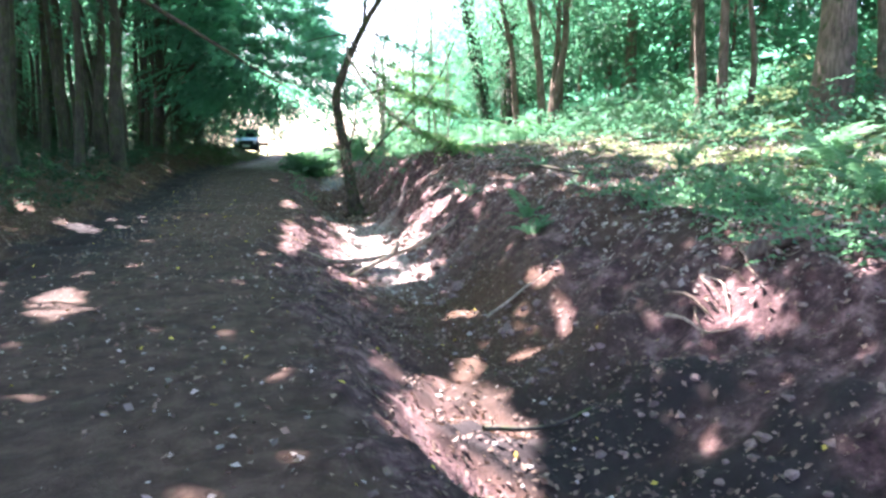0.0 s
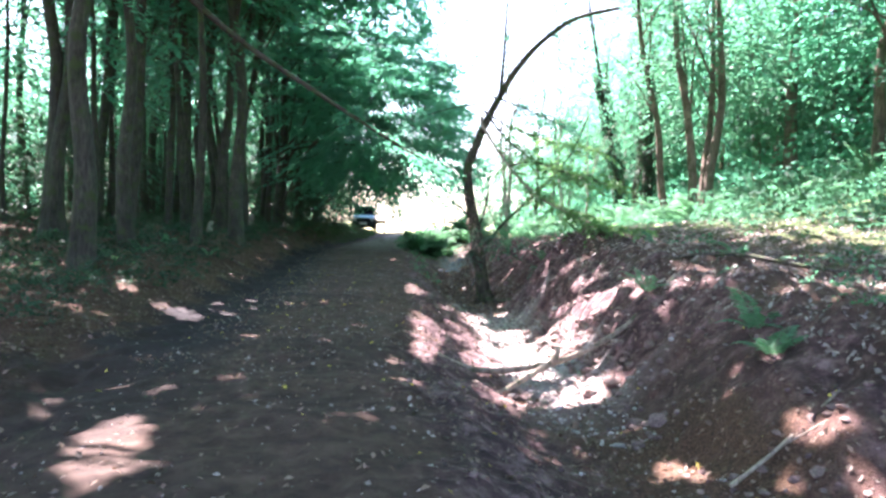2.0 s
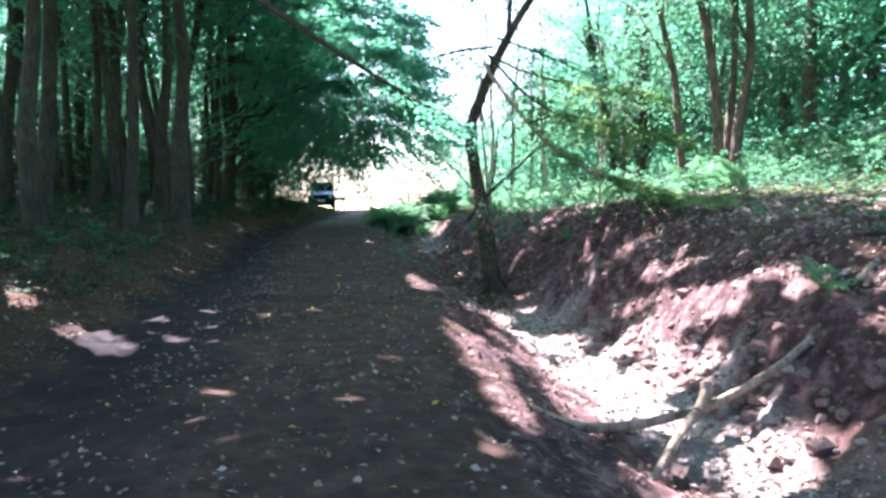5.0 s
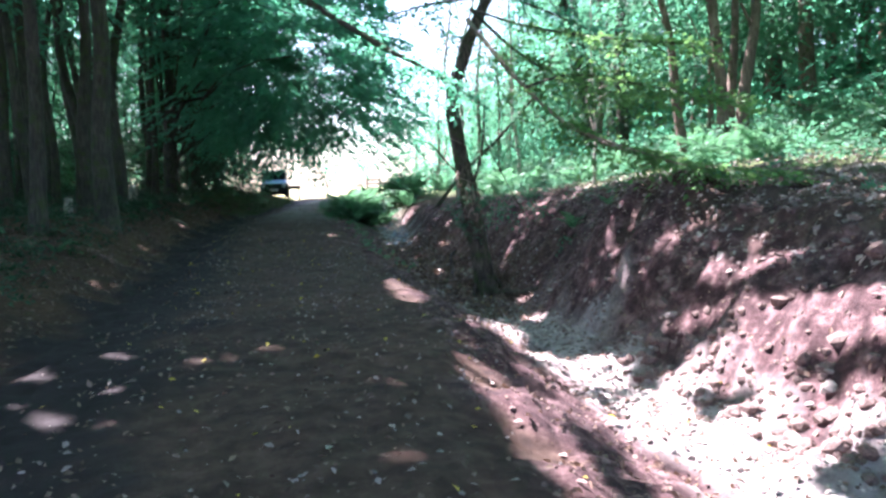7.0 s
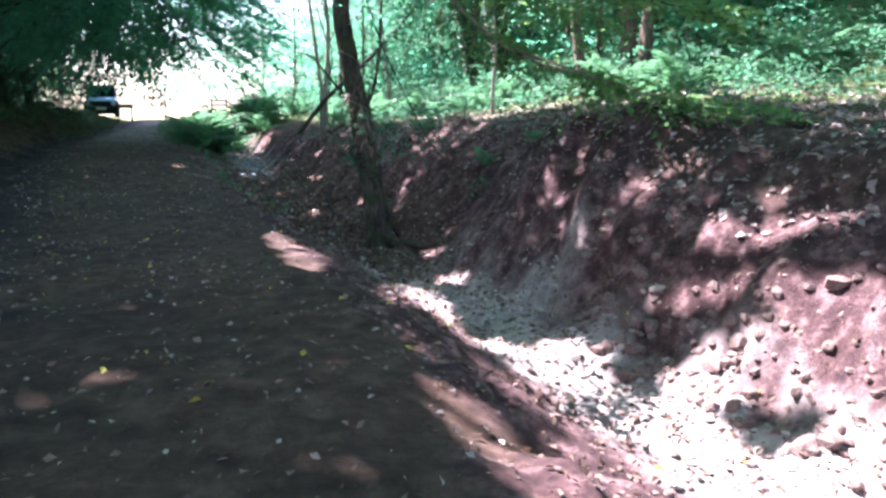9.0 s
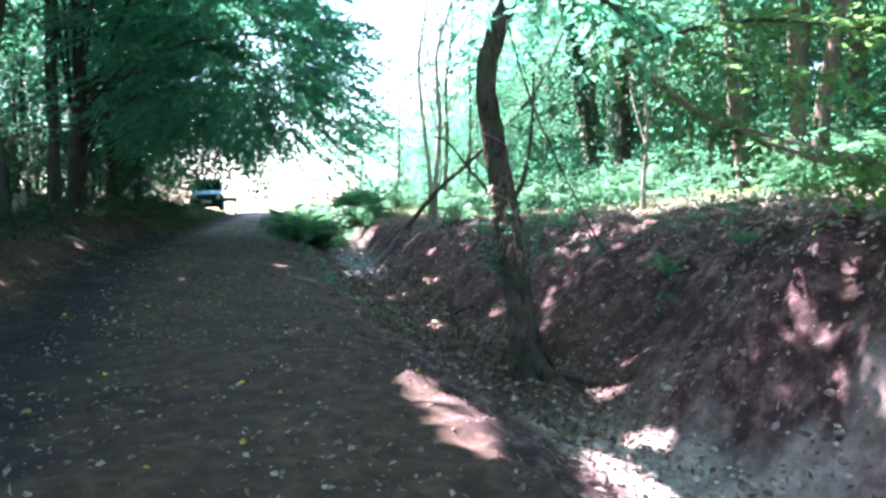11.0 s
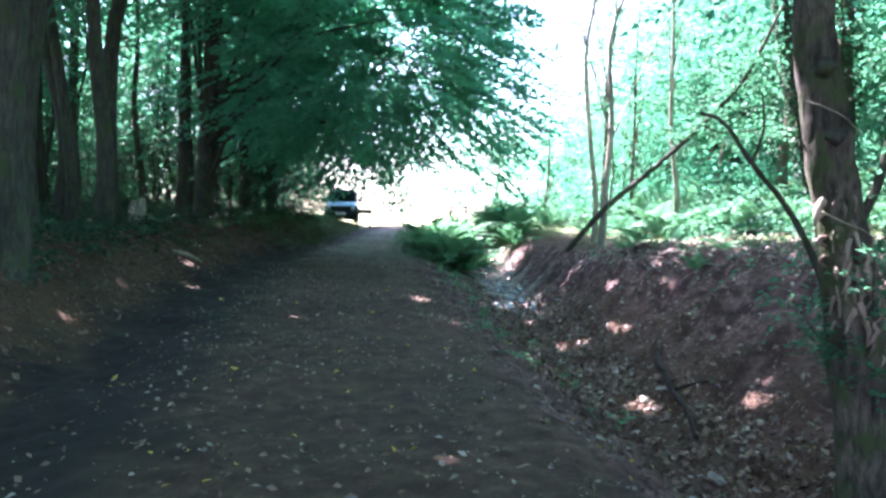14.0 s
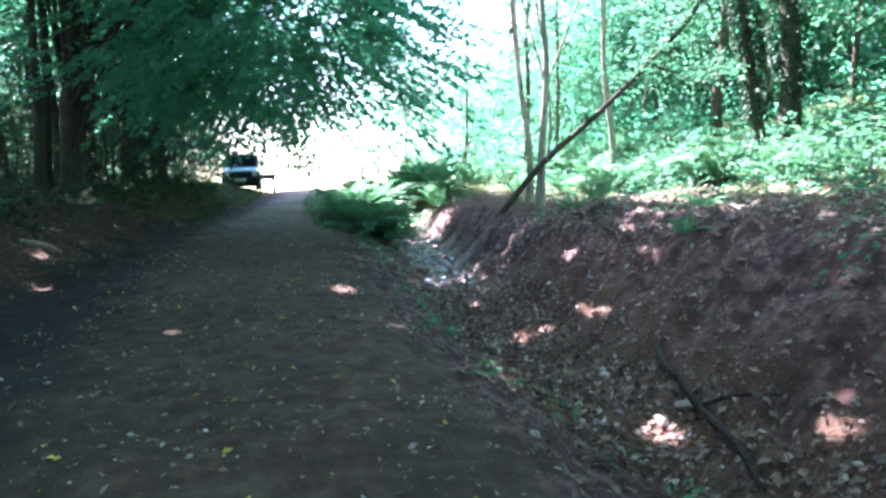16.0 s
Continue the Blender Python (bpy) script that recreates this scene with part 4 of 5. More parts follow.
undergrowth("ground_ivy", "dark green seedlings and ivy on the bank left of the mud", 7500, (-9, -2.4, 12, 52), 57, lambda x, y, r: (x < track_left(y) - 1.0 - 0.35 * abs(W_LOW(x, y))) & (W_MID(x, y) + 0.8 * W_LOW(x, y) + 0.5 * r.standard_normal(len(x)) > -0.1), 0.30, 0.08, 9, LEAF_IVY, 0.3)
undergrowth("weeds", "green weeds along the edge of the ditch", 6000, (0.5, 7.5, 24, 56), 54, lambda x, y, r: (abs(x - track_right(y) - 0.45 - 0.1 * r.standard_normal(len(x))) < np.where(y > 38, 0.8, 0.28)) & (r.uniform(0, 1, len(x)) < np.where(y > 38, 1, np.where(y > 26, 0.3, 0.1))), 0.26, 0.07, 9, LEAF_FERN, 0.22)
undergrowth("weeds", "patchy green plants on top of the bank", 3200, (4.4, 9.5, 2, 34), 55, lambda x, y, r: (x > bank_x(y) - 0.1) & (W_MID(x + 9, y) + 0.6 * W_LOW(x, y) > np.where(y < 13, 0.75, 0.95)), 0.3, 0.075, 9, LEAF_LIGHT, 0.28)

undergrowth("weeds", "dark green plants overhanging the cut edge of the bank", 900, (4.5, 7.4, 4.2, 9.5), 56, lambda x, y, r: (x > bank_x(y) - 0.05) & (W_LOW(x, y) + 0.8 * W_MID(x, y) > -0.5), 0.26, 0.075, 10, LEAF_FERN, 0.3)

# ---- ferns ----


def frond_mesh(name, L, seed):
    r = np.random.default_rng(seed)
    n = 17
    t = np.linspace(0.12, 1, n)
    y = L * (t * 0.86)
    z = L * (0.75 * t - 0.62 * t * t)
    axis = np.stack([0 * t, y, z], -1)
    way = unit(np.gradient(axis, axis=0))
    side = np.array([[1.0, 0, 0]])
    w = 0.24 * L * np.sin(np.clip(t * 1.12, 0, 1) ** 0.75 * math.pi * 0.93) + 0.02
    vs, fs, k = [], [], 0
    for sg in (1, -1):
        d = side * sg + 0.45 * way + np.array([0, 0, -0.15]) + 0.06 * r.standard_normal((n, 3))
        up = np.cross(np.broadcast_to(side, way.shape), way)
        v, f = leaves(axis, d, up, w, 0.052 * L + 0 * w)
        vs.append(v), fs.append(f + k)
        k += len(v)
    st = np.stack([axis - side * 0.005, axis + side * 0.005], 1).reshape(-1, 3)
    i = np.arange(n - 1) * 2 + k
    fs.append(np.stack([i, i + 1, i + 3, i + 2], -1))
    vs.append(st)
    return quads(name, np.concatenate(vs), np.concatenate(fs), LEAF_FERN)


FRONDS = [frond_mesh("frond", 0.62 + 0.14 * k, 60 + k) for k in range(4)]


def fern(x, y, size, seed, count=8, group="", label="green fern with arching fronds"):
    r = np.random.default_rng(seed)
    root = tagged(new("fern"), label, "fern", group)
    root.matrix_basis = Matrix.Translation(ground_at(x, y, 0.01)) @ Matrix.Scale(size, 4)
    for i in range(count):
        p = part("frond", FRONDS[int(r.integers(0, 4))], root)
        p.matrix_basis = Matrix.Rotation(6.283 * i / count + r.uniform(-0.3, 0.3), 4, "Z") @ Matrix.Rotation(r.uniform(0.0, 0.75), 4, "X")
    return root


rf = np.random.default_rng(70)
for i in range(40):
    y = rf.uniform(39.5, 51)
    side = rf.uniform(0.45, 1.3 if y < 42 else 2.1)
    x = (track_right(np.array([y]))[0] + side + 0.35) if i < 25 else ditch_x(np.array([y]))[0] + rf.uniform(0.8, 1.8)
    fern(float(x), float(y), float(rf.uniform(1.4, 2.1)), 200 + i, 11, "ferns at the head of the ditch", "dense green fern beside the ditch, in half shade")
for i in range(95):
    y = rf.uniform(21, 52)
    x = bank_x(np.array([y]))[0] + rf.uniform(2.2, 8) + (1.8 if y < 28 else 0)
    fern(float(x), float(y), float(rf.uniform(0.9, 1.7)), 300 + i, 8, "bracken on the sunny bank", "yellow-green bracken in the sun")
for i, (x, y, s) in enumerate([(3.95, 12.6, 0.55), (4.0, 9.9, 0.7), (3.8, 9.2, 0.5), (4.9, 21.8, 0.5), (5.2, 20.9, 0.45), (5.3, 28.5, 0.6), (6.6, 6.4, 1.0), (7.3, 7.6, 1.1), (6.0, 7.4, 0.8), (8.2, 9.0, 1.2), (7.0, 10.6, 0.9), (6.2, 4.9, 0.9), (5.6, 13.2, 0.5), (5.5, 25.5, 0.6), (6.3, 29.5, 0.7), (6.0, 32.0, 0.8), (6.6, 34.0, 0.7)]):
    fern(x, y, s, 420 + i, 7, "", "small dark green fern on the earth bank")
for i in range(22):
    y = rf.uniform(16, 52)
    x = track_left(np.array([y]))[0] - rf.uniform(1.6, 3.4)
    fern(float(x), float(y), float(rf.uniform(0.35, 0.6)), 450 + i, 6, "", "small dull fern in leaf litter under the beeches")

# the wood goes on behind the car, left of the clearing
for i in range(30):
    y = float(rl.uniform(60, 92))
    x = float(rl.uniform(-26, -2.0 - 0.02 * (y - 60)))
    tagged(tree("shrub", "dense dark young beech at the back of the wood", ground_at(x, y), (0.2, 0.0), 9.5, 0.1, BARK_DARK, LEAF_LIGHT, [((0, 0, 2.6), (2.4, 2.4, 2.6)), ((0, 0, 7.0), (3.0, 3.2, 4.0))], 150, 0.30, 1000 + i, 0.2, 3, 0.3, 6, 0.2, 12, 1.2, category="shrub", gaps=False), group="young beeches behind the car")

# trees and hedge of the bright field beyond
for i, (x, y, h) in enumerate([(25, 125, 15), (33, 118, 14), (38, 104, 13), (-14, 120, 15), (46, 118, 15), (-30, 112, 14), (-6, 130, 15), (56, 150, 16)]):
    tagged(tree("field_tree", "round-headed tree standing in the bright field", ground_at(x, y), (0.4, 0), h, 0.3, BARK_BROWN, LEAF_LIGHT, [((0, 0, h * 0.55), (4.4, 4.4, h * 0.42))], 330, 0.45, 950 + i, 0.3, 5, 0.4, 8, 0.3, 12, 1.6, gaps=False), group="trees in the field")

# ---- ground clutter ----


def icosa():
    p = (1 + 5 ** 0.5) / 2
    v = np.array([(-1, p, 0), (1, p, 0), (-1, -p, 0), (1, -p, 0), (0, -1, p), (0, 1, p), (0, -1, -p), (0, 1, -p), (p, 0, -1), (p, 0, 1), (-p, 0, -1), (-p, 0, 1)]) / math.hypot(1, p)
    f = np.array([(0, 11, 5), (0, 5, 1), (0, 1, 7), (0, 7, 10), (0, 10, 11), (1, 5, 9), (5, 11, 4), (11, 10, 2), (10, 7, 6), (7, 1, 8), (3, 9, 4), (3, 4, 2), (3, 2, 6), (3, 6, 8), (3, 8, 9), (4, 9, 5), (2, 4, 11), (6, 2, 10), (8, 6, 7), (9, 8, 1)])
    return v, f


ICO_V, ICO_F = icosa()


def rubble(name, label, category, x, y, size, mat, r, lift=0.25, flat=0.6):
    n = len(x)
    z = land(x, y)
    rad = size[:, None, None] * r.uniform(0.55, 1.3, (n, 12, 1)) * 0.5
    q = ICO_V[None] * rad * np.stack([r.uniform(0.7, 1.4, n), r.uniform(0.7, 1.4, n), r.uniform(0.45, 0.9, n) * flat / 0.6], -1)[:, None]
    a = r.uniform(0, 6.283, n)
    c, s_ = np.cos(a)[:, None], np.sin(a)[:, None]
    q = np.stack([q[..., 0] * c - q[..., 1] * s_, q[..., 0] * s_ + q[..., 1] * c, q[..., 2]], -1)
    q = q + np.stack([x, y, z + size * 0.5 * lift], -1)[:, None]
    f = (ICO_F[None] + 12 * np.arange(n)[:, None, None]).reshape(-1, 3)
    tagged(new(name, quads(name, q.reshape(-1, 3), f, mat)), label, category, kind="stuff")


CLOD = plain_material("earth_clod", (0.075, 0.050, 0.046), (0.24, 0.175, 0.16), 12, 0.95, 0.6, 0, True)
x, y, r = scatter(26000, 0.7, 6.6, 2.0, 34, 81, lambda x, y, r: (x > ditch_x(y) + 0.15) & (x < brow(y) + 0.5) & (W_MID(x, y) + 0.7 * W_LOW(x, y) + 0.5 * r.standard_normal(len(x)) > -0.2))
rubble("clods", "loose reddish clods of earth on the ditch bank", "earth", x, y, 0.015 + 0.10 * r.uniform(0, 1, len(x)) ** 6, CLOD, r, 0.02)
x, y, r = scatter(7000, 0.2, 4.0, 2.0, 34, 82, lambda x, y, r: (x > track_right(y) - 0.25) & (x < ditch_x(y) - 0.2) & (W_MID(x, y) + 0.8 * r.standard_normal(len(x)) > 0.2))
rubble("clods", "small crumbs of earth on the slope below the track", "earth", x, y, 0.02 + 0.05 * r.uniform(0, 1, len(x)) ** 3, CLOD, r)
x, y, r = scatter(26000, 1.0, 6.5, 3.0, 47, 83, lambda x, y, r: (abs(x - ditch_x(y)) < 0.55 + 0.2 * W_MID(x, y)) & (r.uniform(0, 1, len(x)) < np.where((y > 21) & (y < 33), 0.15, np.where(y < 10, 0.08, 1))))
rubble("gravel", "pale gravel and broken stone in the ditch bed", "gravel", x, y, 0.02 + 0.06 * r.uniform(0, 1, len(x)) ** 2, BED_GRAVEL_LIT, r)
x, y, r = scatter(2800, -3.4, 3.0, 1.0, 46, 84, lambda x, y, r: (x > track_left(y) - 0.3) & (x < track_right(y)) & (r.uniform(0, 1, len(x)) < np.clip(1.2 - y / 50, 0.2, 1)))
rubble("gravel", "small stones trodden into the earth track", "gravel", x, y, 0.012 + 0.035 * r.uniform(0, 1, len(x)) ** 4, GRAVEL, r, 0.1)


def litter(name, label, n, box, seed, test, lo, hi, mat, curl=0.5, lift=0.012):
    x, y, r = scatter(n, *box, seed, test)
    e = 0.05
    z = land(x, y)
    nx, ny = (z - land(x + e, y)) / e, (z - land(x, y + e)) / e
    up = np.stack([nx, ny, 1 + 0 * x], -1) + curl * r.standard_normal((len(x), 3))
    d = r.standard_normal((len(x), 3))
    d = np.cross(up, d)
    sz = r.uniform(lo, hi, len(x))
    v, f = leaves(np.stack([x, y, z + lift + 0.012 * r.uniform(0, 1, len(x))], -1), d, up, sz, sz * r.uniform(0.45, 0.75, len(x)))
    tagged(new(name, quads(name, v, f, mat)), label, "leaf litter", kind="stuff")


def near(x, y, r, k=22):
    return r.uniform(0, 1, len(x)) < np.clip(1.15 - y / k / 2, 0.12, 1)


LITTER_PALE = leaf_material("pale_dry_leaves", (0.075, 0.060, 0.052), (0.27, 0.225, 0.195), (0.28, 0.2, 0.13), 0.1)
litter("fallen_leaves", "dry brown leaves strewn over the track", 7000, (-3.2, 3.2, 0.5, 50), 91, lambda x, y, r: (x > track_left(y) + 0.5) & (x < track_right(y) + 0.2) & (W_LOW(x, y) + 0.9 * r.standard_normal(len(x)) > 0.1), 0.025, 0.075, LITTER_PALE)
litter("fallen_leaves", "dull trodden leaves on the track", 20000, (-3.2, 3.2, 0.5, 50), 98, lambda x, y, r: (x > track_left(y) + 0.35 - 0.8 * r.uniform(0, 1, len(x)) ** 3) & (x < track_right(y) + 0.3) & (0.6 * W_LOW(x, y) + 0.6 * W_MID(x, y) + 0.9 * r.standard_normal(len(x)) > 0.0), 0.02, 0.07, LITTER)
litter("fallen_leaves", "dead leaves caught in the ditch", 34000, (0.4, 6.5, 2, 44), 92, lambda x, y, r: (x > track_right(y)) & (x < bank_x(y)) & (abs(x - ditch_x(y)) < 0.5 + r.uniform(0, 1.8, len(x)) ** 2), 0.03, 0.08, LITTER)
litter("fallen_leaves", "large dead leaves lying on the shaded ditch floor", 15000, (1.5, 6.0, 20, 36), 96, lambda x, y, r: abs(x - ditch_x(y)) < 0.5 + 0.5 * r.uniform(0, 1, len(x)), 0.05, 0.12, LITTER, 0.7)
litter("fallen_leaves", "pale dead leaves on the shaded ditch side", 3200, (1.5, 6.0, 18, 36), 97, lambda x, y, r: abs(x - ditch_x(y) - 0.3) < 0.5 + 1.2 * r.uniform(0, 1, len(x)), 0.05, 0.11, LITTER_PALE, 0.7)
litter("fallen_leaves", "grey-brown leaf litter covering the top of the bank", 24000, (4.0, 10, 2, 36), 93, lambda x, y, r: (x > brow(y) - 0.4 * r.uniform(0, 1, len(x))), 0.04, 0.11, LITTER_PALE, 0.6)
litter("fallen_leaves", "thick brown leaf litter under the beeches", 30000, (-9, -2.0, 3, 55), 94, lambda x, y, r: (x < track_left(y) - 0.3 - 0.4 * r.uniform(0, 1, len(x))), 0.04, 0.09, LITTER)
YELLOW = leaf_material("yellow_leaves", (0.30, 0.22, 0.03), (0.48, 0.38, 0.07), (0.5, 0.4, 0.06), 0.2)
litter("fallen_leaves", "a few yellow fallen leaves on the track edge", 260, (-2.5, 4.0, 1, 32), 95, lambda x, y, r: x > track_left(y), 0.04, 0.07, YELLOW)


undergrowth("weeds", "olive-green low growth on the verge before the car", 3600, (-3.5, 3.0, 41, 57), 58, lambda x, y, r: (x < track_left(y) + 0.15 + 0.2 * W_MID(x, y)) & (x > track_left(y) - 2.4) & (r.uniform(0, 1, len(x)) < np.clip((y - 40) / 6, 0.1, 1)), 0.42, 0.085, 9, LEAF_OLIVE, 0.3)


# single stones in the ditch bed, parts of the ground
def stone_mesh(seed, mat=STONE):
    r = np.random.default_rng(seed)
    v = ICO_V * r.uniform(0.75, 1.2, (12, 1)) * np.array([0.6, 0.42, 0.26])
    return quads("stone", v, ICO_F, mat)


# ---- dead wood ----
def fallen(name, label, pieces, category="branch", mat=DEADWOOD):
    root = tagged(new(name), label, category)
    for i, (pname, pts, r0, r1) in enumerate(pieces):
        limb(root, pts, r0, r1, mat, pname, 9, 16, 0.09)
    return root


fallen("fallen_branch", "pale forked dead branch lying across the ditch", [
    ("branch", [(0.95, 12.15, at(0.95, 12.15) + 0.02), (1.5, 12.2, max(-0.42, at(1.5, 12.2) + 0.04)), (2.3, 12.3, -0.40), (2.95, 12.35, max(-0.22, at(2.95, 12.35) + 0.05)), (3.6, 12.4, max(0.15, at(3.6, 12.4) + 0.05)), (4.3, 12.45, max(0.62, at(4.3, 12.45) + 0.05))], 0.05, 0.035),
    ("fork", [(2.45, 12.25, -0.38), (2.1, 11.9, -0.45), (1.75, 11.5, -0.52), (1.5, 11.25, -0.58)], 0.045, 0.03),
    ("stub", [(2.5, 12.28, -0.36), (2.6, 12.35, -0.24), (2.62, 12.38, -0.14)], 0.05, 0.042)])
fallen("fallen_branch", "dark branch lying along the top of the bank", [
    ("branch", [(4.35, 14.2, at(4.35, 14.2) + 0.02), (4.75, 13.2, at(4.75, 13.2) + 0.05), (5.1, 12.2, at(5.1, 12.2) + 0.05), (5.6, 11.4, at(5.6, 11.4) + 0.04), (6.1, 11.1, at(6.1, 11.1) + 0.04)], 0.045, 0.02)], mat=BARK_DARK)
fallen("fallen_branch", "thin pale stick lying on the ditch side", [
    ("stick", [(2.75, 8.0, at(2.75, 8.0) + 0.02), (3.2, 8.1, at(3.2, 8.1) + 0.04), (3.8, 8.25, at(3.8, 8.25) + 0.03)], 0.018, 0.01), ("twig", [(3.2, 8.1, at(3.2, 8.1) + 0.04), (3.5, 7.95, at(3.5, 7.95) + 0.03)], 0.009, 0.005)])
fallen("fallen_branch", "thin dark stick across the ditch floor", [
    ("stick", [(1.7, 5.0, at(1.7, 5.0) + 0.03), (2.3, 5.2, at(2.3, 5.2) + 0.04), (2.8, 5.3, at(2.8, 5.3) + 0.03)], 0.02, 0.012)], mat=BARK_DARK)
fallen("fallen_branch", "short dead log on the litter beside the track", [
    ("log", [(-3.2, 34.2, at(-3.2, 34.2) + 0.03), (-2.95, 34.5, at(-2.95, 34.5) + 0.05), (-2.75, 34.9, at(-2.75, 34.9) + 0.03)], 0.05, 0.04)], "log")
fallen("tree_root", "dark bare root winding out of the ditch side", [
    ("root", [(4.2, 27.3, at(4.2, 27.3) + 0.02), (4.0, 26.9, at(4.0, 26.9) + 0.06), (3.83, 26.4, at(3.83, 26.4) + 0.07), (3.71, 25.9, at(3.71, 25.9) + 0.06), (3.58, 25.3, at(3.58, 25.3) + 0.05), (3.4, 24.8, at(3.4, 24.8))], 0.05, 0.025),
    ("root", [(3.75, 26.0, at(3.75, 26.0) + 0.04), (3.95, 25.8, at(3.95, 25.8) + 0.02), (4.1, 25.5, at(4.1, 25.5))], 0.022, 0.012)], "root", BARK_ROOT)

# the torn root plate in the bank
roots = tagged(new("root_stump"), "torn pale roots of a stump in the bank", "stump")
r = np.random.default_rng(44)
for i in range(15):
    x0, y0 = 3.9 + 0.07 * i + r.uniform(-0.08, 0.08), 5.75 + r.uniform(-0.12, 0.1)
    z0 = at(x0, y0) + r.uniform(0.02, 0.2)
    a = r.uniform(-0.25, 0.25)
    g = at(x0 + a, y0 - 0.35)
    limb(roots, [(x0 + r.uniform(-0.1, 0.2), y0 + 0.25, z0 + 0.02), (x0, y0, z0 + r.uniform(-0.02, 0.05)), (x0 + a * 0.5, y0 - r.uniform(0.1, 0.2), z0 - r.uniform(0.03, 0.12)), (x0 + a, y0 - r.uniform(0.2, 0.45), max(g, z0 - r.uniform(0.12, 0.3)))], r.uniform(0.006, 0.02), 0.004, DEADWOOD if i % 5 == 0 else BARK_BROWN, "root", 6, 8, 0.2)
limb(roots, [(4.45, 5.75, at(4.45, 5.75) + 0.08), (4.75, 5.62, at(4.75, 5.62) + 0.08), (5.0, 5.5, at(5.0, 5.5) + 0.02)], 0.08, 0.07, BARK_BROWN, "stump", 10, 8, 0.15)
for x, y, h in [(-4.95, 28.8, 0.42), (-4.8, 37.6, 0.55), (-4.78, 38.4, 0.6)]:
    st = tagged(new("tree_stump"), "pale broken stump among the beeches", "stump")
    z = at(x, y)
    limb(st, [(x, y, z - 0.1), (x + 0.02, y, z + h * 0.5), (x + 0.05, y, z + h)], 0.12, 0.07, BARK_PALE, "stump", 9, 6, 0.2)

# ---- car, table, post and gate at the end of the lane ----


def block(w, d, h, bevel, segs=2, taper=1.0):
    bm = bmesh.new()
    bmesh.ops.create_cube(bm, size=1)
    for v in bm.verts:
        v.co = Vector((v.co.x * w, v.co.y * d, v.co.z * h))
        if v.co.z > 0:
            v.co.x *= taper
            v.co.y *= taper
    bmesh.ops.bevel(bm, geom=bm.edges[:] + bm.verts[:], offset=bevel, segments=segs, affect="EDGES", profile=0.6)
    return bm


def solid(name, bm, mat, parent, loc, label="", rot=None):
    me = bpy.data.meshes.new(name)
    bm.to_mesh(me)
    bm.free()
    me.materials.append(mat)
    for p in me.polygons:
        p.use_smooth = len(me.polygons) > 60
    ob = part(name, me, parent, label)
    ob.location = loc
    if rot:
        ob.rotation_euler = rot
    return ob


def disc(radius, width, segs=20, bevel=0.02):
    bm = bmesh.new()
    bmesh.ops.create_cone(bm, cap_ends=True, segments=segs, radius1=radius, radius2=radius, depth=width)
    bmesh.ops.rotate(bm, verts=bm.verts, matrix=Matrix.Rotation(math.pi / 2, 3, "Y"))
    bmesh.ops.bevel(bm, geom=[e for e in bm.edges if e.calc_face_angle(0) > 1.0], offset=bevel, segments=2, affect="EDGES")
    return bm


PAINT = plain_material("dark_blue_paint", (0.012, 0.022, 0.032), (0.02, 0.034, 0.048), 3, 0.45, 0.0)
# bonnet of the dark car: the sky's reflection painted on as pale blue
BONNET = plain_material("bonnet_sky_reflection", (0.30, 0.48, 0.62), (0.36, 0.56, 0.70), 3, 0.2, 0.0)
RUBBER = plain_material("black_rubber", (0.012, 0.012, 0.012), (0.03, 0.03, 0.03), 20, 0.9, 0.2)
STEEL = plain_material("grey_steel", (0.3, 0.3, 0.3), (0.45, 0.45, 0.45), 10, 0.4, 0.1, 0.8)
DARK_GLASS = plain_material("dark_windscreen", (0.01, 0.012, 0.014), (0.015, 0.018, 0.02), 2, 0.06, 0.0)
LAMP_GLASS = plain_material("headlight_glass", (0.6, 0.6, 0.58), (0.7, 0.7, 0.68), 5, 0.1, 0.0)
TIMBER = bark_material("weathered_timber", (0.12, 0.095, 0.075), (0.30, 0.25, 0.20))


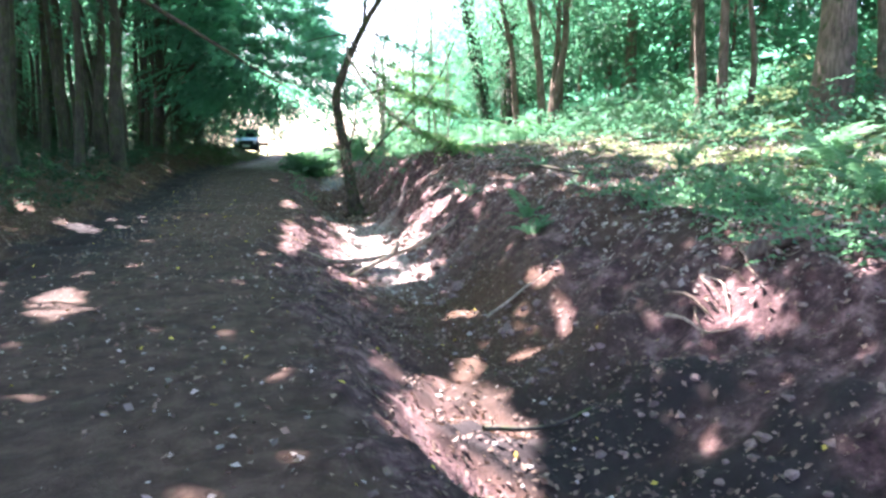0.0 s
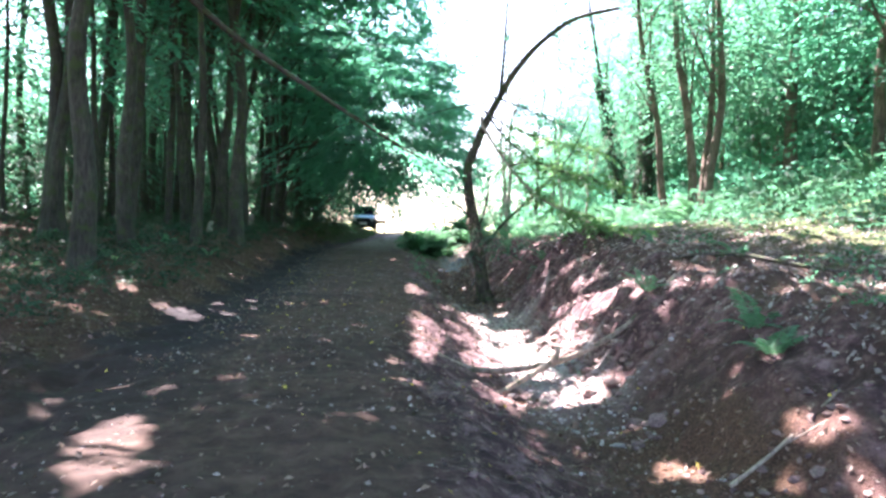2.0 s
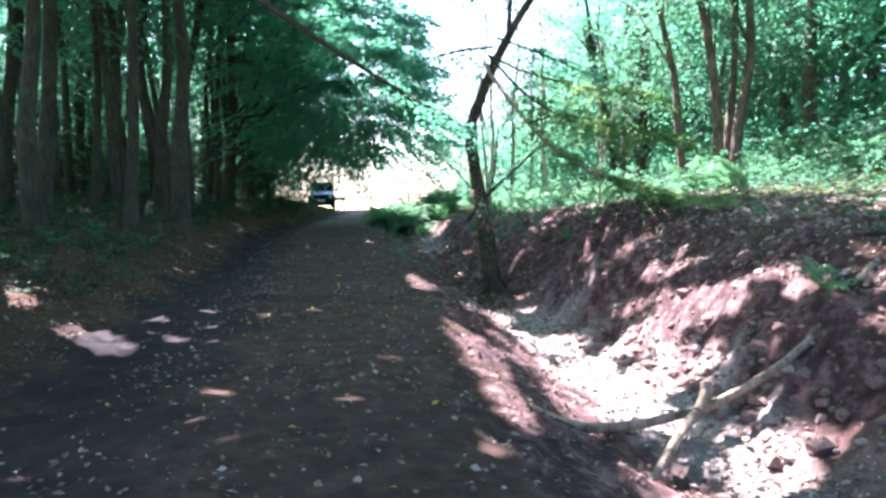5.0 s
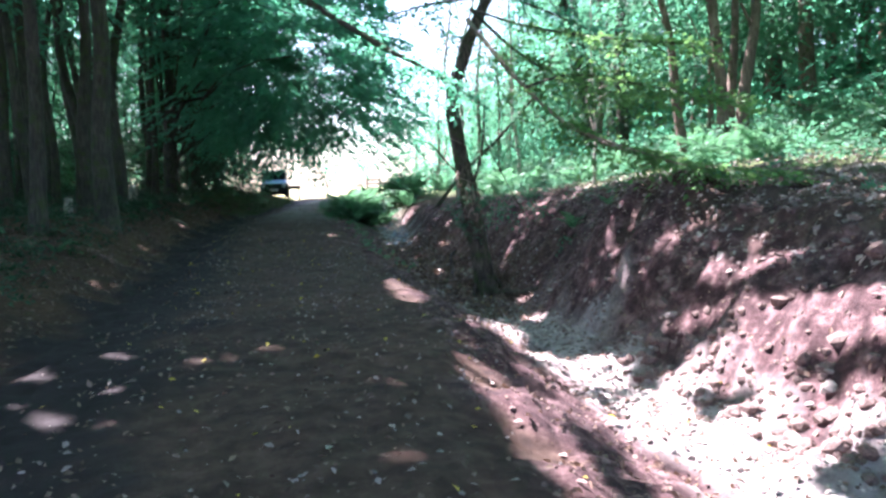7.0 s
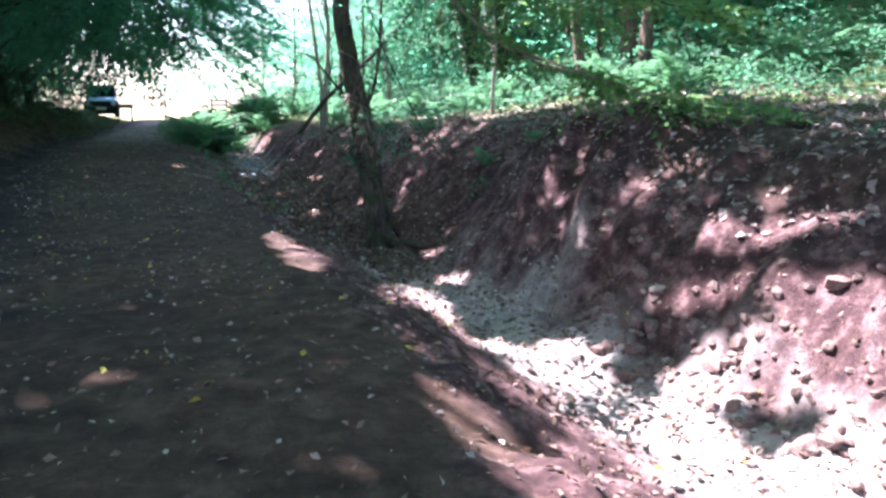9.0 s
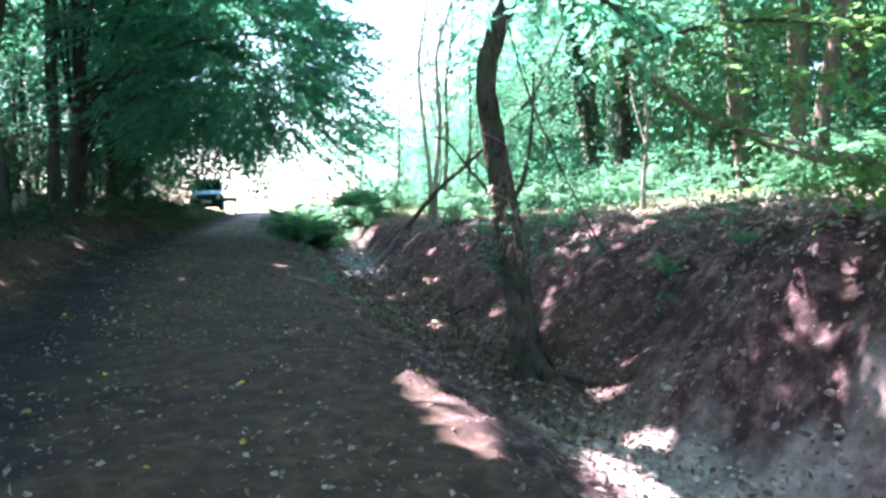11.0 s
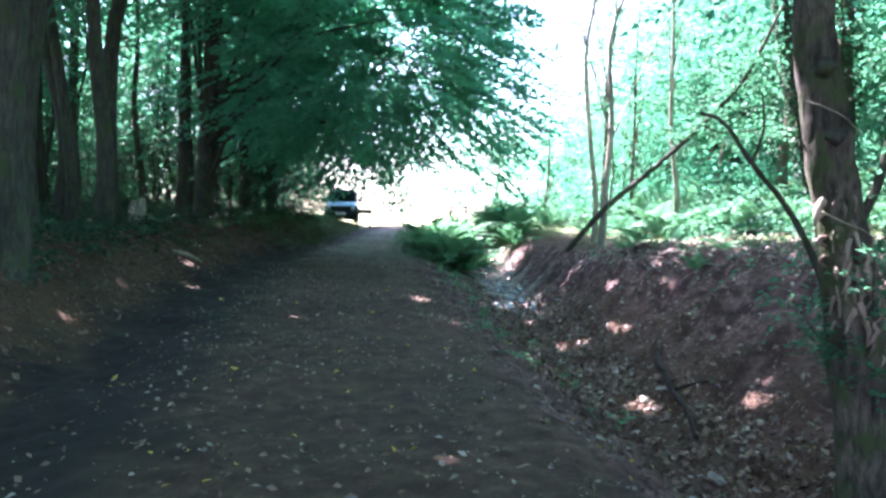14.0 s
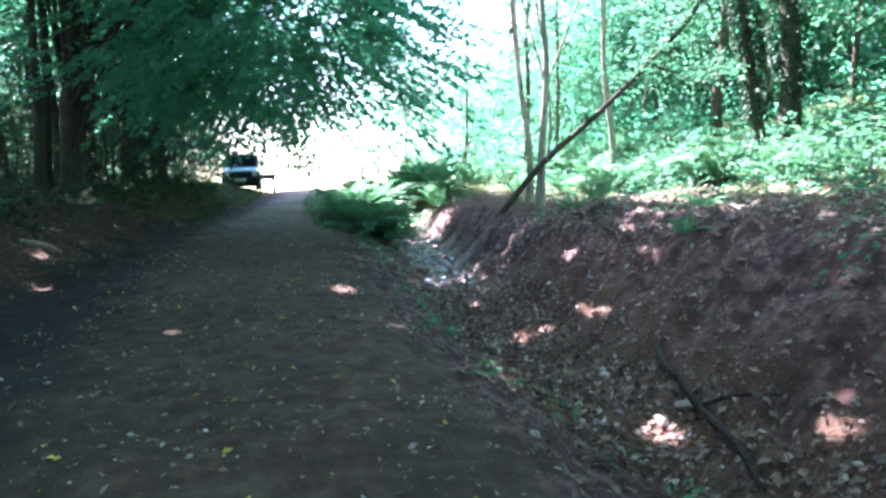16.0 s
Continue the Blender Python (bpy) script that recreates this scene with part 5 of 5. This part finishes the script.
def car(x, y):
    root = tagged(new("car"), "dark off-road car parked under the beech, sky reflection painted on its bonnet", "car")
    root.matrix_basis = Matrix.Translation((x, y, at(x, y))) @ Matrix.Rotation(radians(-4), 4, "Z") @ Matrix.Diagonal((1.06, 1.06, 1.2, 1))
    body = solid("body", block(1.66, 3.7, 0.42, 0.09, 3), PAINT, root, (0, 1.75, 0.55))
    solid("bonnet", block(1.5, 1.1, 0.14, 0.05, 3, 0.95), BONNET, root, (0, 0.5, 0.82), "bonnet with the sky's reflection painted in pale blue", (radians(9), 0, 0))
    solid("chassis", block(1.5, 3.5, 0.3, 0.04), RUBBER, root, (0, 1.75, 0.30))
    cab = solid("cab", block(1.58, 2.3, 0.78, 0.14, 3, 0.86), PAINT, root, (0, 2.25, 1.12))
    solid("windscreen", block(1.28, 0.03, 0.50, 0.012, 1), DARK_GLASS, cab, (0, -1.09, 0.0), "dark windscreen", (radians(-12), 0, 0))
    for sx in (-1, 1):
        solid("side_window", block(0.03, 1.5, 0.36, 0.012, 1), DARK_GLASS, cab, (sx * 0.755, 0.05, 0.08), "dark side window", (0, radians(-sx * 8), 0))
        solid("headlight", disc(0.1, 0.06), LAMP_GLASS, body, (sx * 0.6, -1.86, 0.10), "round headlight", (0, 0, radians(90)))
        solid("mirror", block(0.2, 0.08, 0.16, 0.03), PAINT, root, (sx * 0.93, 1.25, 1.02))
        for yy in (0.55, 2.95):
            wheel = solid("wheel", disc(0.36, 0.22), RUBBER, root, (sx * 0.74, yy, 0.36))
            solid("rim", disc(0.2, 0.05), STEEL, wheel, (sx * 0.1, 0, 0), "grey steel rim")
    solid("grille", block(0.9, 0.04, 0.2, 0.015), RUBBER, body, (0, -1.86, 0.08))
    solid("bumper", block(1.68, 0.16, 0.18, 0.05), RUBBER, root, (0, -0.16, 0.40), "black bumper")
    solid("number_plate", block(0.5, 0.02, 0.11, 0.005, 1), LAMP_GLASS, root, (0, -0.25, 0.42), "white number plate")


car(0.78, 58.0)


def table(x, y):
    root = tagged(new("table"), "weathered wooden table standing at the lane end", "table")
    root.matrix_basis = Matrix.Translation((x, y, at(x, y))) @ Matrix.Scale(1.22, 4)
    for k in range(3):
        solid("plank", block(0.74, 0.20, 0.05, 0.01), TIMBER, root, (0, 0.21 * k - 0.21, 0.76))
    solid("apron", block(0.66, 0.04, 0.14, 0.008), TIMBER, root, (0, -0.27, 0.665))
    for sx in (-1, 1):
        for sy in (-1, 1):
            solid("leg", block(0.07, 0.07, 0.76, 0.01), TIMBER, root, (sx * 0.28, sy * 0.22, 0.36))


table(2.0, 58.2)
post = tagged(new("post"), "short wooden post at the field edge", "post")
post.location = (4.95, 66.0, at(4.95, 66.0))
solid("shaft", block(0.11, 0.11, 1.15, 0.015), TIMBER, post, (0, 0, 0.45))
solid("cap", block(0.14, 0.14, 0.06, 0.02), TIMBER, post, (0, 0, 1.05))


def gate(x, y):
    root = tagged(new("gate"), "small wooden barred gate beyond the ferns", "gate")
    root.location = (x, y, at(x, y))
    for sx in (-0.45, 0.45):
        solid("gate_post", block(0.1, 0.1, 1.35, 0.015), TIMBER, root, (sx, 0, 0.6))
    for k in range(4):
        solid("rail", block(0.84, 0.04, 0.09, 0.01), TIMBER, root, (0, -0.02, 0.35 + 0.26 * k))


gate(7.5, 60.0)

# stones of the ditch bed that can be told apart
MESHES = [stone_mesh(s) for s in (1, 2, 3, 4, 5)]
rs = np.random.default_rng(17)
for i in range(200):
    y = float(rs.uniform(9.5, 30) if i % 2 else rs.uniform(11, 18.5))
    x = float(ditch_x(np.array([y]))[0] + rs.normal(0.15, 0.42) + (0.35 if 11 < y < 18 and i % 3 == 0 else 0))
    s_ = float(rs.uniform(0.03, 0.07) if i % 9 else rs.uniform(0.08, 0.12))
    ob = part("stone", MESHES[i % 5], GROUND)
    ob.matrix_basis = Matrix.Translation((x, y, at(x, y) + 0.08 * s_)) @ Euler((rs.uniform(-0.3, 0.3), rs.uniform(-0.3, 0.3), rs.uniform(0, 6.28))).to_matrix().to_4x4() @ Matrix.Scale(s_ * 1.6, 4)

# wet stones where the ditch rises to the ferns, sky reflection painted in blue-grey
WET = plain_material("wet_stone_sky_tint", (0.12, 0.135, 0.15), (0.34, 0.37, 0.40), 8, 0.22, 0.4)
WET_MESHES = [stone_mesh(s, WET) for s in (21, 22, 23)]
for i in range(95):
    y = float(rs.uniform(33.5, 43))
    x = float(ditch_x(np.array([y]))[0] + rs.normal(0.0, 0.3))
    s_ = float(rs.uniform(0.10, 0.24))
    ob = part("stone", WET_MESHES[i % 3], GROUND)
    ob.matrix_basis = Matrix.Translation((x, y, at(x, y) + 0.1 * s_)) @ Euler((rs.uniform(-0.2, 0.2), rs.uniform(-0.2, 0.2), rs.uniform(0, 6.28))).to_matrix().to_4x4() @ Matrix.Scale(s_, 4)

# large clods fallen from the cut bank
def clod_mesh(seed):
    r = np.random.default_rng(seed)
    v = ICO_V * r.uniform(0.7, 1.25, (12, 1)) * np.array([0.5, 0.45, 0.36])
    return quads("clod", v, ICO_F, CLOD)


CLODS = [clod_mesh(s) for s in (11, 12, 13, 14)]
for i in range(290):
    y = float(rs.uniform(11.5, 17.6) if i % 6 else rs.uniform(6, 20))
    x = float(ditch_x(np.array([y]))[0] + 0.3 + abs(rs.normal(0, 0.42)))
    s_ = float(rs.uniform(0.06, 0.13) if i % 5 else rs.uniform(0.13, 0.24))
    ob = part("clod", CLODS[i % 4], GROUND)
    ob.matrix_basis = Matrix.Translation((x, y, at(x, y) + 0.05 * s_)) @ Euler((rs.uniform(-0.5, 0.5), rs.uniform(-0.5, 0.5), rs.uniform(0, 6.28))).to_matrix().to_4x4() @ Matrix.Scale(s_, 4)
